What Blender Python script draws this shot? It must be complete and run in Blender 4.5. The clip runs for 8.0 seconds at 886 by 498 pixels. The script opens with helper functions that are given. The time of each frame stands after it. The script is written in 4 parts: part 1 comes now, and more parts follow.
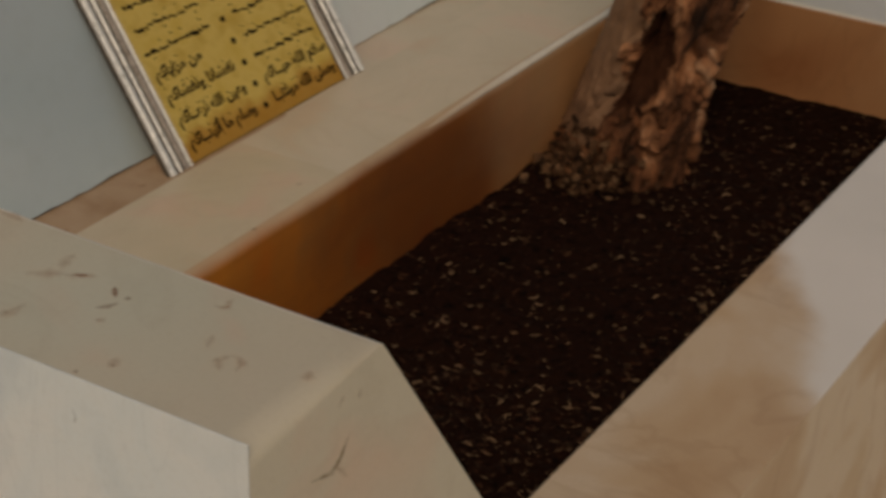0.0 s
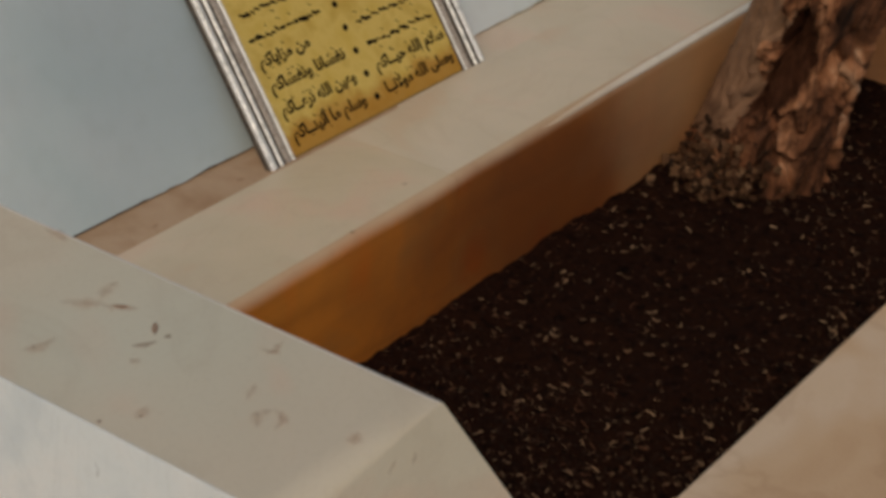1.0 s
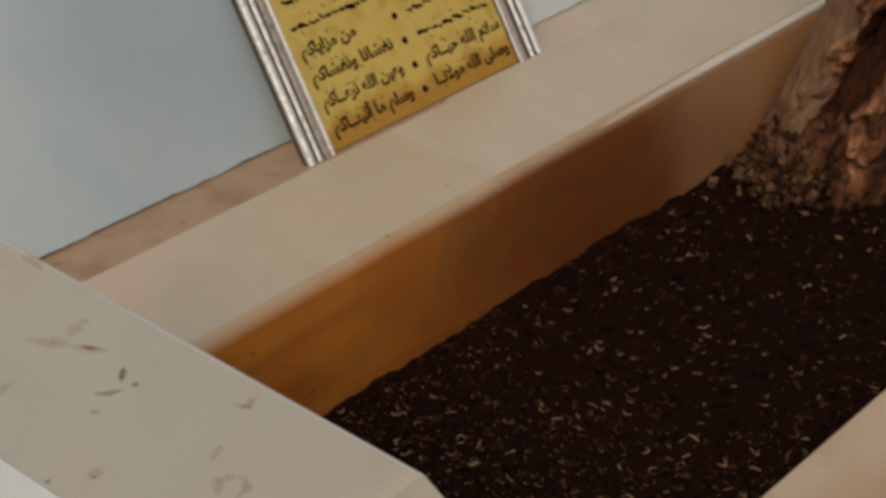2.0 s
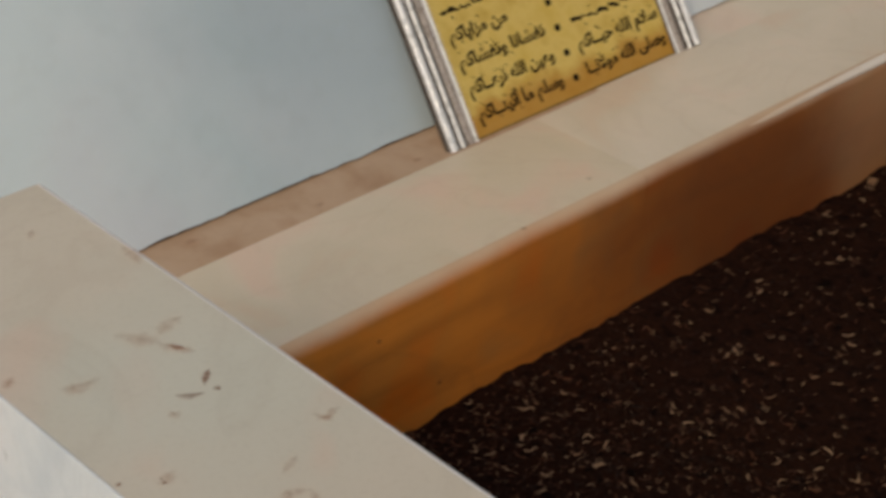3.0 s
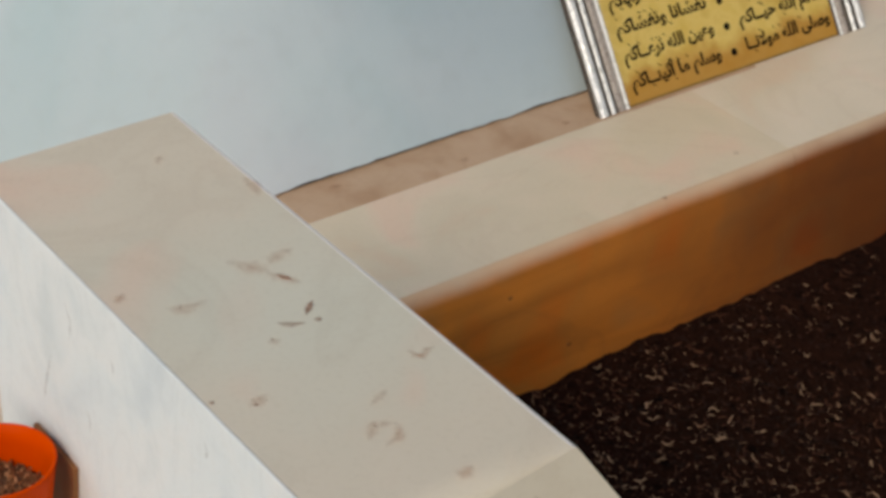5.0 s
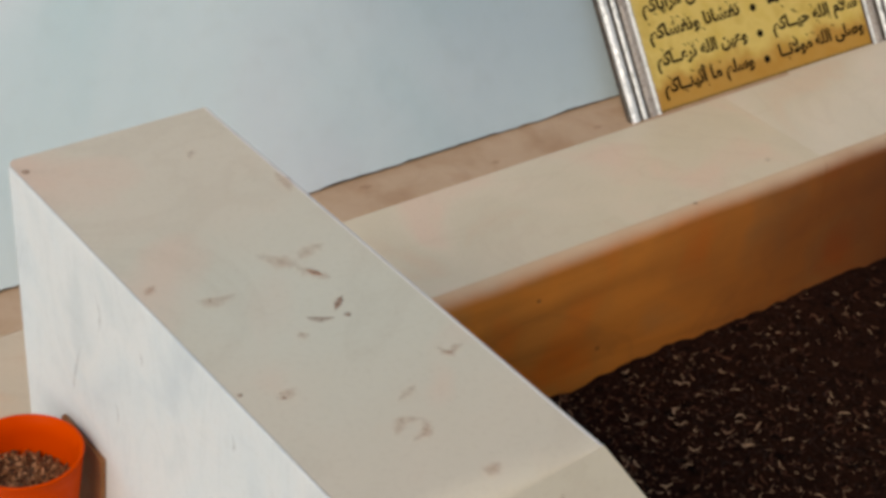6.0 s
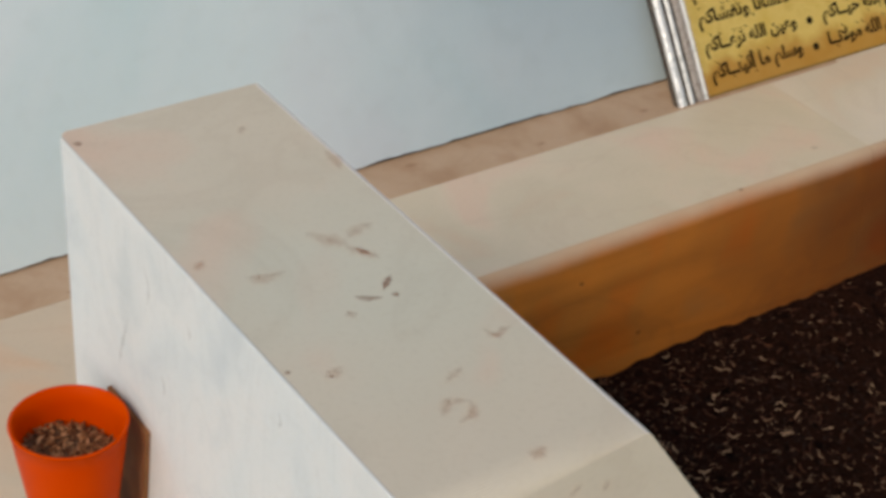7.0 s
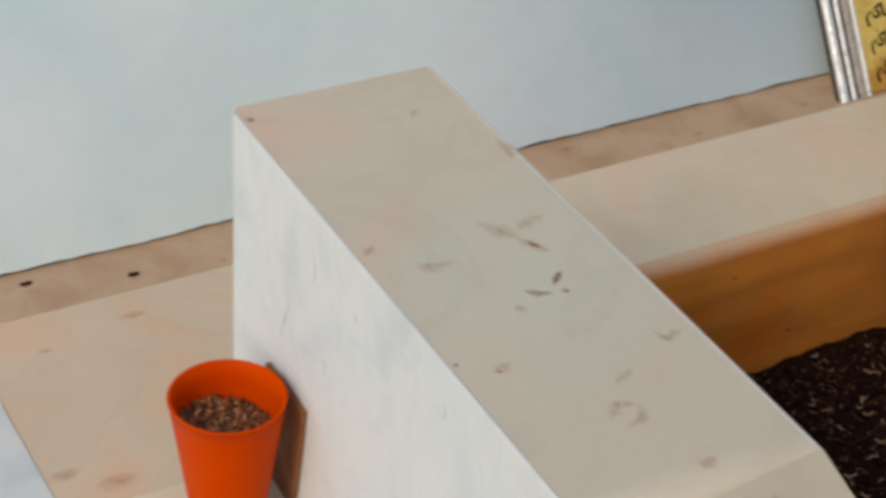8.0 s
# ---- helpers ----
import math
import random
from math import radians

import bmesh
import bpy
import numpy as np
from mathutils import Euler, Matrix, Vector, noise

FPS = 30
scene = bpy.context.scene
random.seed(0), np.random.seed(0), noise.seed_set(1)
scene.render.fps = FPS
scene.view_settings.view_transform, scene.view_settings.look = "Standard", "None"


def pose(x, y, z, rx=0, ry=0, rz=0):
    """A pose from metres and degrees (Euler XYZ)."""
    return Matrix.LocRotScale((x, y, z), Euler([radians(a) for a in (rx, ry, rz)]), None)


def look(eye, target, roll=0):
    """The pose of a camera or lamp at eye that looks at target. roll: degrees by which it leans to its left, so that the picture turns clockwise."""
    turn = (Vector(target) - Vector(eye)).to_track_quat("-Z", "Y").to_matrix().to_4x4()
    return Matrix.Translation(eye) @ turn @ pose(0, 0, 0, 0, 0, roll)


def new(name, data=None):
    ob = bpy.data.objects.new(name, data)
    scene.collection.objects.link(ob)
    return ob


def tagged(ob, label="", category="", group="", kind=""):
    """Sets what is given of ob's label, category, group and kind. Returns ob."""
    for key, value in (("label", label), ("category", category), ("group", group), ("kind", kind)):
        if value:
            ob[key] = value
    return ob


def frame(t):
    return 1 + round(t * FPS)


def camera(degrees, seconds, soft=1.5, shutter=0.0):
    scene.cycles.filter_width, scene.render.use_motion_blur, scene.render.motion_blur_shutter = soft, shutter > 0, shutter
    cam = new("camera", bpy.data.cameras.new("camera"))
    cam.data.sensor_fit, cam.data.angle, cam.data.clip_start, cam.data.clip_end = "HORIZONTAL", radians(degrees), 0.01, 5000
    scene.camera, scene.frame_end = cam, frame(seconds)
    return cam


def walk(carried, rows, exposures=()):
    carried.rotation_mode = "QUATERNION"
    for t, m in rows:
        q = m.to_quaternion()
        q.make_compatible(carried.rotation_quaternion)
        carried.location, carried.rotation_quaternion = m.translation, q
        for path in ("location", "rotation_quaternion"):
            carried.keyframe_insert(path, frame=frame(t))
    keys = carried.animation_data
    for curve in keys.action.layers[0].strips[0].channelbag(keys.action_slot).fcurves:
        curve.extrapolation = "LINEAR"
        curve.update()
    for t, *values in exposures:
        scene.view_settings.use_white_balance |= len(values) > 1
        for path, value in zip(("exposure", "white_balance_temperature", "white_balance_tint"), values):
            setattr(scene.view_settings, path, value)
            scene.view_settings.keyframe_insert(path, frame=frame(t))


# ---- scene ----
cam = camera(25.81, 8.0, soft=3.6, shutter=0.5)
# z = 0 is the top of the marble block; x runs along the back wall, y towards it
PATH = [
    (0, (-0.9310, -1.0312, 0.6490), (-0.1712, -0.5777, 0.1831), 1.84),
    (0.2, (-0.9039, -1.0237, 0.6472), (-0.1567, -0.5538, 0.1772), 1.98),
    (0.5, (-0.8633, -1.0124, 0.6445), (-0.1331, -0.5211, 0.1696), 1.79),
    (1, (-0.7793, -0.9936, 0.6307), (-0.0718, -0.4797, 0.1455), 1.68),
    (1.2, (-0.7335, -0.9755, 0.6317), (-0.0344, -0.4585, 0.1378), 2.62),
    (2.3, (-0.6351, -0.9660, 0.6344), (0.0201, -0.4104, 0.1225), 2.15),
    (2.5, (-0.6185, -0.9581, 0.6306), (0.0264, -0.3933, 0.1157), 2.58),
    (3, (-0.5865, -0.9851, 0.6478), (0.0064, -0.3764, 0.1206), 1.51),
    (3.5, (-0.5689, -0.9992, 0.6486), (-0.0070, -0.3675, 0.1144), 1.27),
    (4, (-0.5655, -1.0199, 0.6511), (-0.0274, -0.3728, 0.1110), 1.07),
    (4.5, (-0.5658, -1.0281, 0.6491), (-0.0416, -0.3719, 0.1063), 1.83),
    (6, (-0.5690, -1.0331, 0.6396), (-0.0635, -0.3591, 0.1009), 2.72),
    (6.5, (-0.5718, -1.0313, 0.6411), (-0.0726, -0.3566, 0.0974), 3.21),
    (7, (-0.5754, -1.0278, 0.6423), (-0.0883, -0.3491, 0.0927), 3.49),
    (7.5, (-0.5846, -1.0176, 0.6462), (-0.1258, -0.3282, 0.0856), 3.87),
    (8, (-0.5908, -0.9965, 0.6475), (-0.1617, -0.2940, 0.0799), 4.16),
]
EXPOSURES = [(0, -0.66, 10400, 16), (0.5, -0.41, 9000, 13), (1.2, -0.24, 8900, 15), (2.5, -0.06, 8700, 15), (3.5, 0.11, 8350, 14),
             (4.5, 0.28, 8050, 12), (6, 0.31, 7950, 12), (8, 0.27, 7950, 12.5)]
walk(cam, [(t, look(eye, target, roll)) for t, eye, target, roll in PATH], EXPOSURES)

# ---- light: open sky, weak broad sun from the left ----
world = bpy.data.worlds.new("sky")
scene.world = world
world.use_nodes = True
wn = world.node_tree
sky = wn.nodes.new("ShaderNodeTexSky")
sky.sky_type = "NISHITA"
sky.sun_disc = False
SUN_FROM = Vector((-0.67, -0.36, 0.65)).normalized()
sky.sun_elevation = math.asin(SUN_FROM.z)
sky.sun_rotation = math.atan2(SUN_FROM.x, SUN_FROM.y)
wn.nodes["Background"].inputs["Strength"].default_value = 0.15
wn.links.new(sky.outputs["Color"], wn.nodes["Background"].inputs["Color"])
sun_data = bpy.data.lights.new("sun", "SUN")
sun_data.energy, sun_data.angle, sun_data.color = 1.15, radians(18), (1.0, 0.96, 0.91)
sun = new("sun", sun_data)
sun.matrix_world = look(SUN_FROM * 10, (0, 0, 0))


# ---- materials ----
def nodes_of(name, rough, metal=0.0):
    m = bpy.data.materials.new(name)
    m.use_nodes = True
    t = m.node_tree
    b = t.nodes["Principled BSDF"]
    b.inputs["Roughness"].default_value, b.inputs["Metallic"].default_value = rough, metal
    return m, t, b


def tex(t, kind, scale, detail=4.0, coords="Object", stretch=None, distortion=0.0):
    c = t.nodes.new("ShaderNodeTexCoord")
    out = c.outputs[coords]
    if stretch:
        mp = t.nodes.new("ShaderNodeMapping")
        mp.inputs["Scale"].default_value = stretch
        t.links.new(out, mp.inputs["Vector"])
        out = mp.outputs["Vector"]
    n = t.nodes.new("ShaderNodeTexVoronoi" if kind == "voronoi" else "ShaderNodeTexNoise")
    n.inputs["Scale"].default_value = scale
    if kind == "noise":
        n.inputs["Detail"].default_value, n.inputs["Distortion"].default_value = detail, distortion
    t.links.new(out, n.inputs["Vector"])
    return n.outputs["Distance"] if kind == "voronoi" else n.outputs["Fac"]


def ramp(t, fac, stops):
    r = t.nodes.new("ShaderNodeValToRGB")
    e = r.color_ramp.elements
    while len(e) < len(stops):
        e.new(0.5)
    for el, (p, c) in zip(e, stops):
        el.position, el.color = p, (*c, 1)
    t.links.new(fac, r.inputs["Fac"])
    return r.outputs["Color"]


def mix(t, fac, a, b, mode="MIX"):
    n = t.nodes.new("ShaderNodeMix")
    n.data_type, n.blend_type = "RGBA", mode
    if isinstance(fac, float):
        n.inputs["Factor"].default_value = fac
    else:
        t.links.new(fac, n.inputs["Factor"])
    t.links.new(a, n.inputs["A"])
    t.links.new(b, n.inputs["B"])
    return n.outputs["Result"]


def bump(t, b, fac, strength, distance):
    n = t.nodes.new("ShaderNodeBump")
    n.inputs["Strength"].default_value, n.inputs["Distance"].default_value = strength, distance
    t.links.new(fac, n.inputs["Height"])
    old = b.inputs["Normal"].links
    if old:
        t.links.new(old[0].from_socket, n.inputs["Normal"])
    t.links.new(n.outputs["Normal"], b.inputs["Normal"])


def stone(name, tints, vein, rough=0.32, scale=9.0, vein_stretch=(1, 1, 1), veining=0.08):
    """Marble: broad clouds of near tints, thin veins and fine specks."""
    m, t, b = nodes_of(name, rough)
    clouds = ramp(t, tex(t, "noise", scale, 3.0, distortion=0.4), [(0.32 + 0.36 * i / (len(tints) - 1), c) for i, c in enumerate(tints)])
    line = ramp(t, tex(t, "noise", scale * 0.7, 6.0, stretch=vein_stretch, distortion=1.6),
                [(0.0, (0, 0, 0)), (0.47, (0, 0, 0)), (0.5, (1, 1, 1)), (0.53, (0, 0, 0))])
    vc = t.nodes.new("ShaderNodeRGB")
    vc.outputs[0].default_value = (*vein, 1)
    weak = t.nodes.new("ShaderNodeMath")
    weak.operation = "MULTIPLY"
    weak.inputs[1].default_value = veining
    t.links.new(line, weak.inputs[0])
    col = mix(t, weak.outputs[0], clouds, vc.outputs[0])
    speck = ramp(t, tex(t, "noise", 260.0, 2.0), [(0.25, (0.86, 0.84, 0.82)), (0.5, (1, 1, 1)), (0.8, (1.0, 1.0, 1.0))])
    col = mix(t, 0.3, col, speck, "MULTIPLY")
    t.links.new(col, b.inputs["Base Color"])
    bump(t, b, tex(t, "noise", 420.0, 3.0), 0.12, 0.0006)
    bump(t, b, tex(t, "noise", 22.0, 3.0), 0.18, 0.0015)
    return m


TOP_STONE = stone("dusty_marble", [(0.615, 0.51, 0.425), (0.56, 0.55, 0.47), (0.575, 0.56, 0.48), (0.62, 0.515, 0.43)], (0.30, 0.22, 0.16), 0.5, 5.5)
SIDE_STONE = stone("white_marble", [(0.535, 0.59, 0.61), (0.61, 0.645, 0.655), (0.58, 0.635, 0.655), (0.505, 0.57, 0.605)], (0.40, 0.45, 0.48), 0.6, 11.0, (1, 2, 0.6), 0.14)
LEDGE_STONE = stone("cream_marble", [(0.62, 0.49, 0.365), (0.615, 0.54, 0.415), (0.65, 0.56, 0.435), (0.69, 0.53, 0.415)], (0.40, 0.27, 0.18), 0.3, 7.0)
STRIP_STONE = stone("pink_marble", [(0.455, 0.30, 0.195), (0.50, 0.35, 0.24), (0.475, 0.325, 0.215), (0.42, 0.265, 0.165)], (0.28, 0.16, 0.09), 0.5, 14.0, (1, 1, 1), 0.12)
FRONT_STONE = stone("brown_clouded_marble", [(0.60, 0.44, 0.30), (0.66, 0.52, 0.39), (0.67, 0.53, 0.405), (0.61, 0.44, 0.30), (0.56, 0.38, 0.245)], (0.36, 0.21, 0.12), 0.24, 4.5, (1, 1, 1), 0.2)
PAVING_STONE = stone("tan_marble", [(0.62, 0.44, 0.31), (0.57, 0.47, 0.36), (0.60, 0.485, 0.37), (0.64, 0.45, 0.32)], (0.38, 0.22, 0.13), 0.3, 7.0)
END_STONE = stone("brown_stained_marble", [(0.38, 0.16, 0.07), (0.46, 0.23, 0.115), (0.42, 0.195, 0.09), (0.33, 0.13, 0.055)], (0.2, 0.08, 0.03), 0.5, 5.0, (1, 1, 1), 0.15)
OCHRE_STONE = stone("ochre_stained_marble", [(0.63, 0.155, 0.016), (0.56, 0.185, 0.030), (0.66, 0.21, 0.030), (0.54, 0.21, 0.048), (0.54, 0.12, 0.012)], (0.2, 0.07, 0.02), 0.5, 6.0, (1, 1, 1), 0.15)


def cool_cloud():
    """The block's marble is greenish in its middle and rosier towards both ends."""
    t, b = TOP_STONE.node_tree, TOP_STONE.node_tree.nodes["Principled BSDF"]
    co = t.nodes.new("ShaderNodeTexCoord")
    far = t.nodes.new("ShaderNodeVectorMath")
    far.operation = "DISTANCE"
    far.inputs[1].default_value = (0.01, -0.04, 0.72)
    t.links.new(co.outputs["Object"], far.inputs[0])
    ragged = t.nodes.new("ShaderNodeMath")
    ragged.operation = "MULTIPLY_ADD"
    ragged.inputs[1].default_value = 0.14
    t.links.new(tex(t, "noise", 13.0, 4.0), ragged.inputs[0])
    t.links.new(far.outputs["Value"], ragged.inputs[2])
    tint = ramp(t, ragged.outputs[0], [(0.10, (0.985, 1.005, 0.985)), (0.22, (1.035, 0.965, 0.915))])
    t.links.new(mix(t, 1.0, b.inputs["Base Color"].links[0].from_socket, tint, "MULTIPLY"), b.inputs["Base Color"])


cool_cloud()


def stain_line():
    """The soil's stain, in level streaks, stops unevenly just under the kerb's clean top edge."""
    t, b = OCHRE_STONE.node_tree, OCHRE_STONE.node_tree.nodes["Principled BSDF"]
    streaks = ramp(t, tex(t, "noise", 13.0, 6.0, stretch=(0.22, 1, 2.0), distortion=0.7), [(0.34, (0.66, 0.60, 0.50)), (0.5, (1.0, 0.98, 0.95)), (0.64, (1.18, 1.2, 1.25))])
    t.links.new(mix(t, 0.5, b.inputs["Base Color"].links[0].from_socket, streaks, "MULTIPLY"), b.inputs["Base Color"])
    co = t.nodes.new("ShaderNodeTexCoord")
    sep = t.nodes.new("ShaderNodeSeparateXYZ")
    t.links.new(co.outputs["Object"], sep.inputs[0])
    add = t.nodes.new("ShaderNodeMath")
    add.operation = "MULTIPLY_ADD"
    add.inputs[1].default_value = 0.013
    t.links.new(tex(t, "noise", 11.0, 5.0), add.inputs[0])
    t.links.new(sep.outputs["Z"], add.inputs[2])
    span = t.nodes.new("ShaderNodeMapRange")
    span.inputs["From Min"].default_value, span.inputs["From Max"].default_value = 0.3425, 0.3665
    span.interpolation_type = "SMOOTHSTEP"
    t.links.new(add.outputs[0], span.inputs["Value"])
    # red-brown darkening left of the trunk: shade put into the colour
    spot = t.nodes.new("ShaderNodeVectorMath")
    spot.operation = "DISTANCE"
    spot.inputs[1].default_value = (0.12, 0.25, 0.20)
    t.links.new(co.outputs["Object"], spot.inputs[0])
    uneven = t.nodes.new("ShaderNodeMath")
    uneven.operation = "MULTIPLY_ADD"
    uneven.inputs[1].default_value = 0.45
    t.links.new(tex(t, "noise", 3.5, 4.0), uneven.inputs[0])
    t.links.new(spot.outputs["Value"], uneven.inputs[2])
    shade_mask = t.nodes.new("ShaderNodeMapRange")
    shade_mask.inputs["From Min"].default_value, shade_mask.inputs["From Max"].default_value = 0.34, 0.72
    shade_mask.inputs["To Min"].default_value, shade_mask.inputs["To Max"].default_value = 0.88, 0.0
    t.links.new(uneven.outputs[0], shade_mask.inputs["Value"])
    shade_tint = t.nodes.new("ShaderNodeRGB")
    shade_tint.outputs[0].default_value = (0.15, 0.04, 0.012, 1)
    t.links.new(mix(t, shade_mask.outputs[0], b.inputs["Base Color"].links[0].from_socket, shade_tint.outputs[0]), b.inputs["Base Color"])
    # a pale mineral bloom beside the trunk
    far = t.nodes.new("ShaderNodeVectorMath")
    far.operation = "DISTANCE"
    far.inputs[1].default_value = (0.46, 0.25, 0.34)
    t.links.new(co.outputs["Object"], far.inputs[0])
    ragged = t.nodes.new("ShaderNodeMath")
    ragged.operation = "MULTIPLY_ADD"
    ragged.inputs[1].default_value = 0.2
    t.links.new(tex(t, "noise", 9.0, 5.0), ragged.inputs[0])
    t.links.new(far.outputs["Value"], ragged.inputs[2])
    bloom = t.nodes.new("ShaderNodeMapRange")
    bloom.interpolation_type = "SMOOTHSTEP"
    bloom.inputs["From Min"].default_value, bloom.inputs["From Max"].default_value = 0.16, 0.42
    bloom.inputs["To Min"].default_value, bloom.inputs["To Max"].default_value = 0.52, 0.0
    t.links.new(ragged.outputs[0], bloom.inputs["Value"])
    pale = t.nodes.new("ShaderNodeRGB")
    pale.outputs[0].default_value = (0.53, 0.36, 0.21, 1)
    t.links.new(mix(t, bloom.outputs[0], b.inputs["Base Color"].links[0].from_socket, pale.outputs[0]), b.inputs["Base Color"])
    clean = t.nodes.new("ShaderNodeRGB")
    clean.outputs[0].default_value = (0.60, 0.46, 0.325, 1)
    t.links.new(mix(t, span.outputs[0], b.inputs["Base Color"].links[0].from_socket, clean.outputs[0]), b.inputs["Base Color"])


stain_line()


def pale_patch():
    """The front kerb's top turns pale grey past a slanting, ragged border."""
    t, b = FRONT_STONE.node_tree, FRONT_STONE.node_tree.nodes["Principled BSDF"]
    co = t.nodes.new("ShaderNodeTexCoord")
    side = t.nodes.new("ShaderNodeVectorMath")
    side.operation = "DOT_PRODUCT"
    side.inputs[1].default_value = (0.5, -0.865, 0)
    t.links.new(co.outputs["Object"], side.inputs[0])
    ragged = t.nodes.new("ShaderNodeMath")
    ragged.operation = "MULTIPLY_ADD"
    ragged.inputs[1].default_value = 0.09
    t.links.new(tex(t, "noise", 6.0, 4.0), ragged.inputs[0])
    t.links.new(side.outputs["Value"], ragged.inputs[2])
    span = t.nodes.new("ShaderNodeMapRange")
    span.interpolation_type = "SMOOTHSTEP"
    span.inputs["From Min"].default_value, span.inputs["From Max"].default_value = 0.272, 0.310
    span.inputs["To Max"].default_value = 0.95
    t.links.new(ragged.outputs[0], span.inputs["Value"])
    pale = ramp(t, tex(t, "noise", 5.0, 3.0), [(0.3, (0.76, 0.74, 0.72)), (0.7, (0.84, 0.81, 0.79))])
    # the outer face stays brown
    sep = t.nodes.new("ShaderNodeSeparateXYZ")
    t.links.new(co.outputs["Object"], sep.inputs[0])
    upper = t.nodes.new("ShaderNodeMath")
    upper.operation = "GREATER_THAN"
    upper.inputs[1].default_value = 0.3535
    t.links.new(sep.outputs["Z"], upper.inputs[0])
    both = t.nodes.new("ShaderNodeMath")
    both.operation = "MULTIPLY"
    t.links.new(span.outputs[0], both.inputs[0])
    t.links.new(upper.outputs[0], both.inputs[1])
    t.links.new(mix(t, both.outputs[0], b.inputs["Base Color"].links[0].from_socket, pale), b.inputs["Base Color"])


pale_patch()
PALE_STONE = stone("pale_cream_marble", [(0.665, 0.545, 0.43), (0.655, 0.585, 0.475), (0.69, 0.61, 0.50), (0.725, 0.59, 0.485)], (0.40, 0.29, 0.21), 0.3, 7.0)
HIGHLIGHT_STONE = stone("highlight_white_marble", [(0.80, 0.77, 0.73), (0.86, 0.83, 0.79)], (0.5, 0.48, 0.44), 0.35, 9.0)
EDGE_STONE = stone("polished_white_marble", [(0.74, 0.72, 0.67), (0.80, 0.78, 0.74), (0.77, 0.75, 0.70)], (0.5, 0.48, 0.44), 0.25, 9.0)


def faded_highlight():
    """The edge highlight put into the colour fades to dull cream towards the block."""
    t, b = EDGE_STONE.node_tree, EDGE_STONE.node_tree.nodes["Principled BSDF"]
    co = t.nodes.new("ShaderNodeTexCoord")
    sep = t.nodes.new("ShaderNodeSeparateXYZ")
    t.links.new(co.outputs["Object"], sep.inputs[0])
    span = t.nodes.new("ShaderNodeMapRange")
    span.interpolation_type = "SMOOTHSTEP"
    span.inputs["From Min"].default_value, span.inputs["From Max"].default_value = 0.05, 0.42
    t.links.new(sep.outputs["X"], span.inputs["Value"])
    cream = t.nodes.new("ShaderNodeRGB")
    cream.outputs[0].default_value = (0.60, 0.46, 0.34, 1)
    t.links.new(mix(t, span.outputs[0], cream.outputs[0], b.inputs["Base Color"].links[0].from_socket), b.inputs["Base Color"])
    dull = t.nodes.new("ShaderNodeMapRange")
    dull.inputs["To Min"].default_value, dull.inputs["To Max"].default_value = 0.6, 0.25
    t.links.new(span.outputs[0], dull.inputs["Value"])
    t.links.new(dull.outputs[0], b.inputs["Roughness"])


faded_highlight()


def plaster():
    m, t, b = nodes_of("white_plaster", 0.6)
    col = ramp(t, tex(t, "noise", 3.2, 5.0, distortion=0.6), [(0.3, (0.505, 0.65, 0.685)), (0.5, (0.60, 0.70, 0.735)), (0.7, (0.635, 0.665, 0.72))])
    dirt = ramp(t, tex(t, "noise", 38.0, 5.0), [(0.25, (0.93, 0.92, 0.91)), (0.5, (1, 1, 1))])
    # shade on the wall round the framed panel, put into the plaster's colour
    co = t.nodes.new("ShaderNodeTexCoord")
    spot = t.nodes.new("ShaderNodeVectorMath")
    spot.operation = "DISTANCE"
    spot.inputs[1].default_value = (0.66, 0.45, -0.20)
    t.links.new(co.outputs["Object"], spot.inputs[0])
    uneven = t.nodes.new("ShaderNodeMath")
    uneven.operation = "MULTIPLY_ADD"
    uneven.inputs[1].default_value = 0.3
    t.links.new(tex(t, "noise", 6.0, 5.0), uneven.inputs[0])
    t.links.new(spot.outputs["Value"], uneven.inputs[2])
    shade_mask = t.nodes.new("ShaderNodeMapRange")
    shade_mask.interpolation_type = "SMOOTHSTEP"
    shade_mask.inputs["From Min"].default_value, shade_mask.inputs["From Max"].default_value = 0.2, 0.66
    shade_mask.inputs["To Min"].default_value, shade_mask.inputs["To Max"].default_value = 0.80, 0.0
    t.links.new(uneven.outputs[0], shade_mask.inputs["Value"])
    shade_tint = t.nodes.new("ShaderNodeRGB")
    shade_tint.outputs[0].default_value = (0.34, 0.43, 0.49, 1)
    col = mix(t, shade_mask.outputs[0], col, shade_tint.outputs[0])
    t.links.new(mix(t, 0.5, col, dirt, "MULTIPLY"), b.inputs["Base Color"])
    bump(t, b, tex(t, "noise", 190.0, 4.0), 0.15, 0.001)
    bump(t, b, tex(t, "noise", 9.0, 3.0), 0.25, 0.006)
    return m


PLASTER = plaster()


def simple(name, tints, scale, rough, metal=0.0, bump_scale=0.0, bump_depth=0.001, strength=0.4, coords="Object"):
    m, t, b = nodes_of(name, rough, metal)
    col = ramp(t, tex(t, "noise", scale, 5.0, coords), [(0.3 + 0.4 * i / (len(tints) - 1), c) for i, c in enumerate(tints)])
    t.links.new(col, b.inputs["Base Color"])
    if bump_scale:
        bump(t, b, tex(t, "noise", bump_scale, 4.0, coords), strength, bump_depth)
    return m


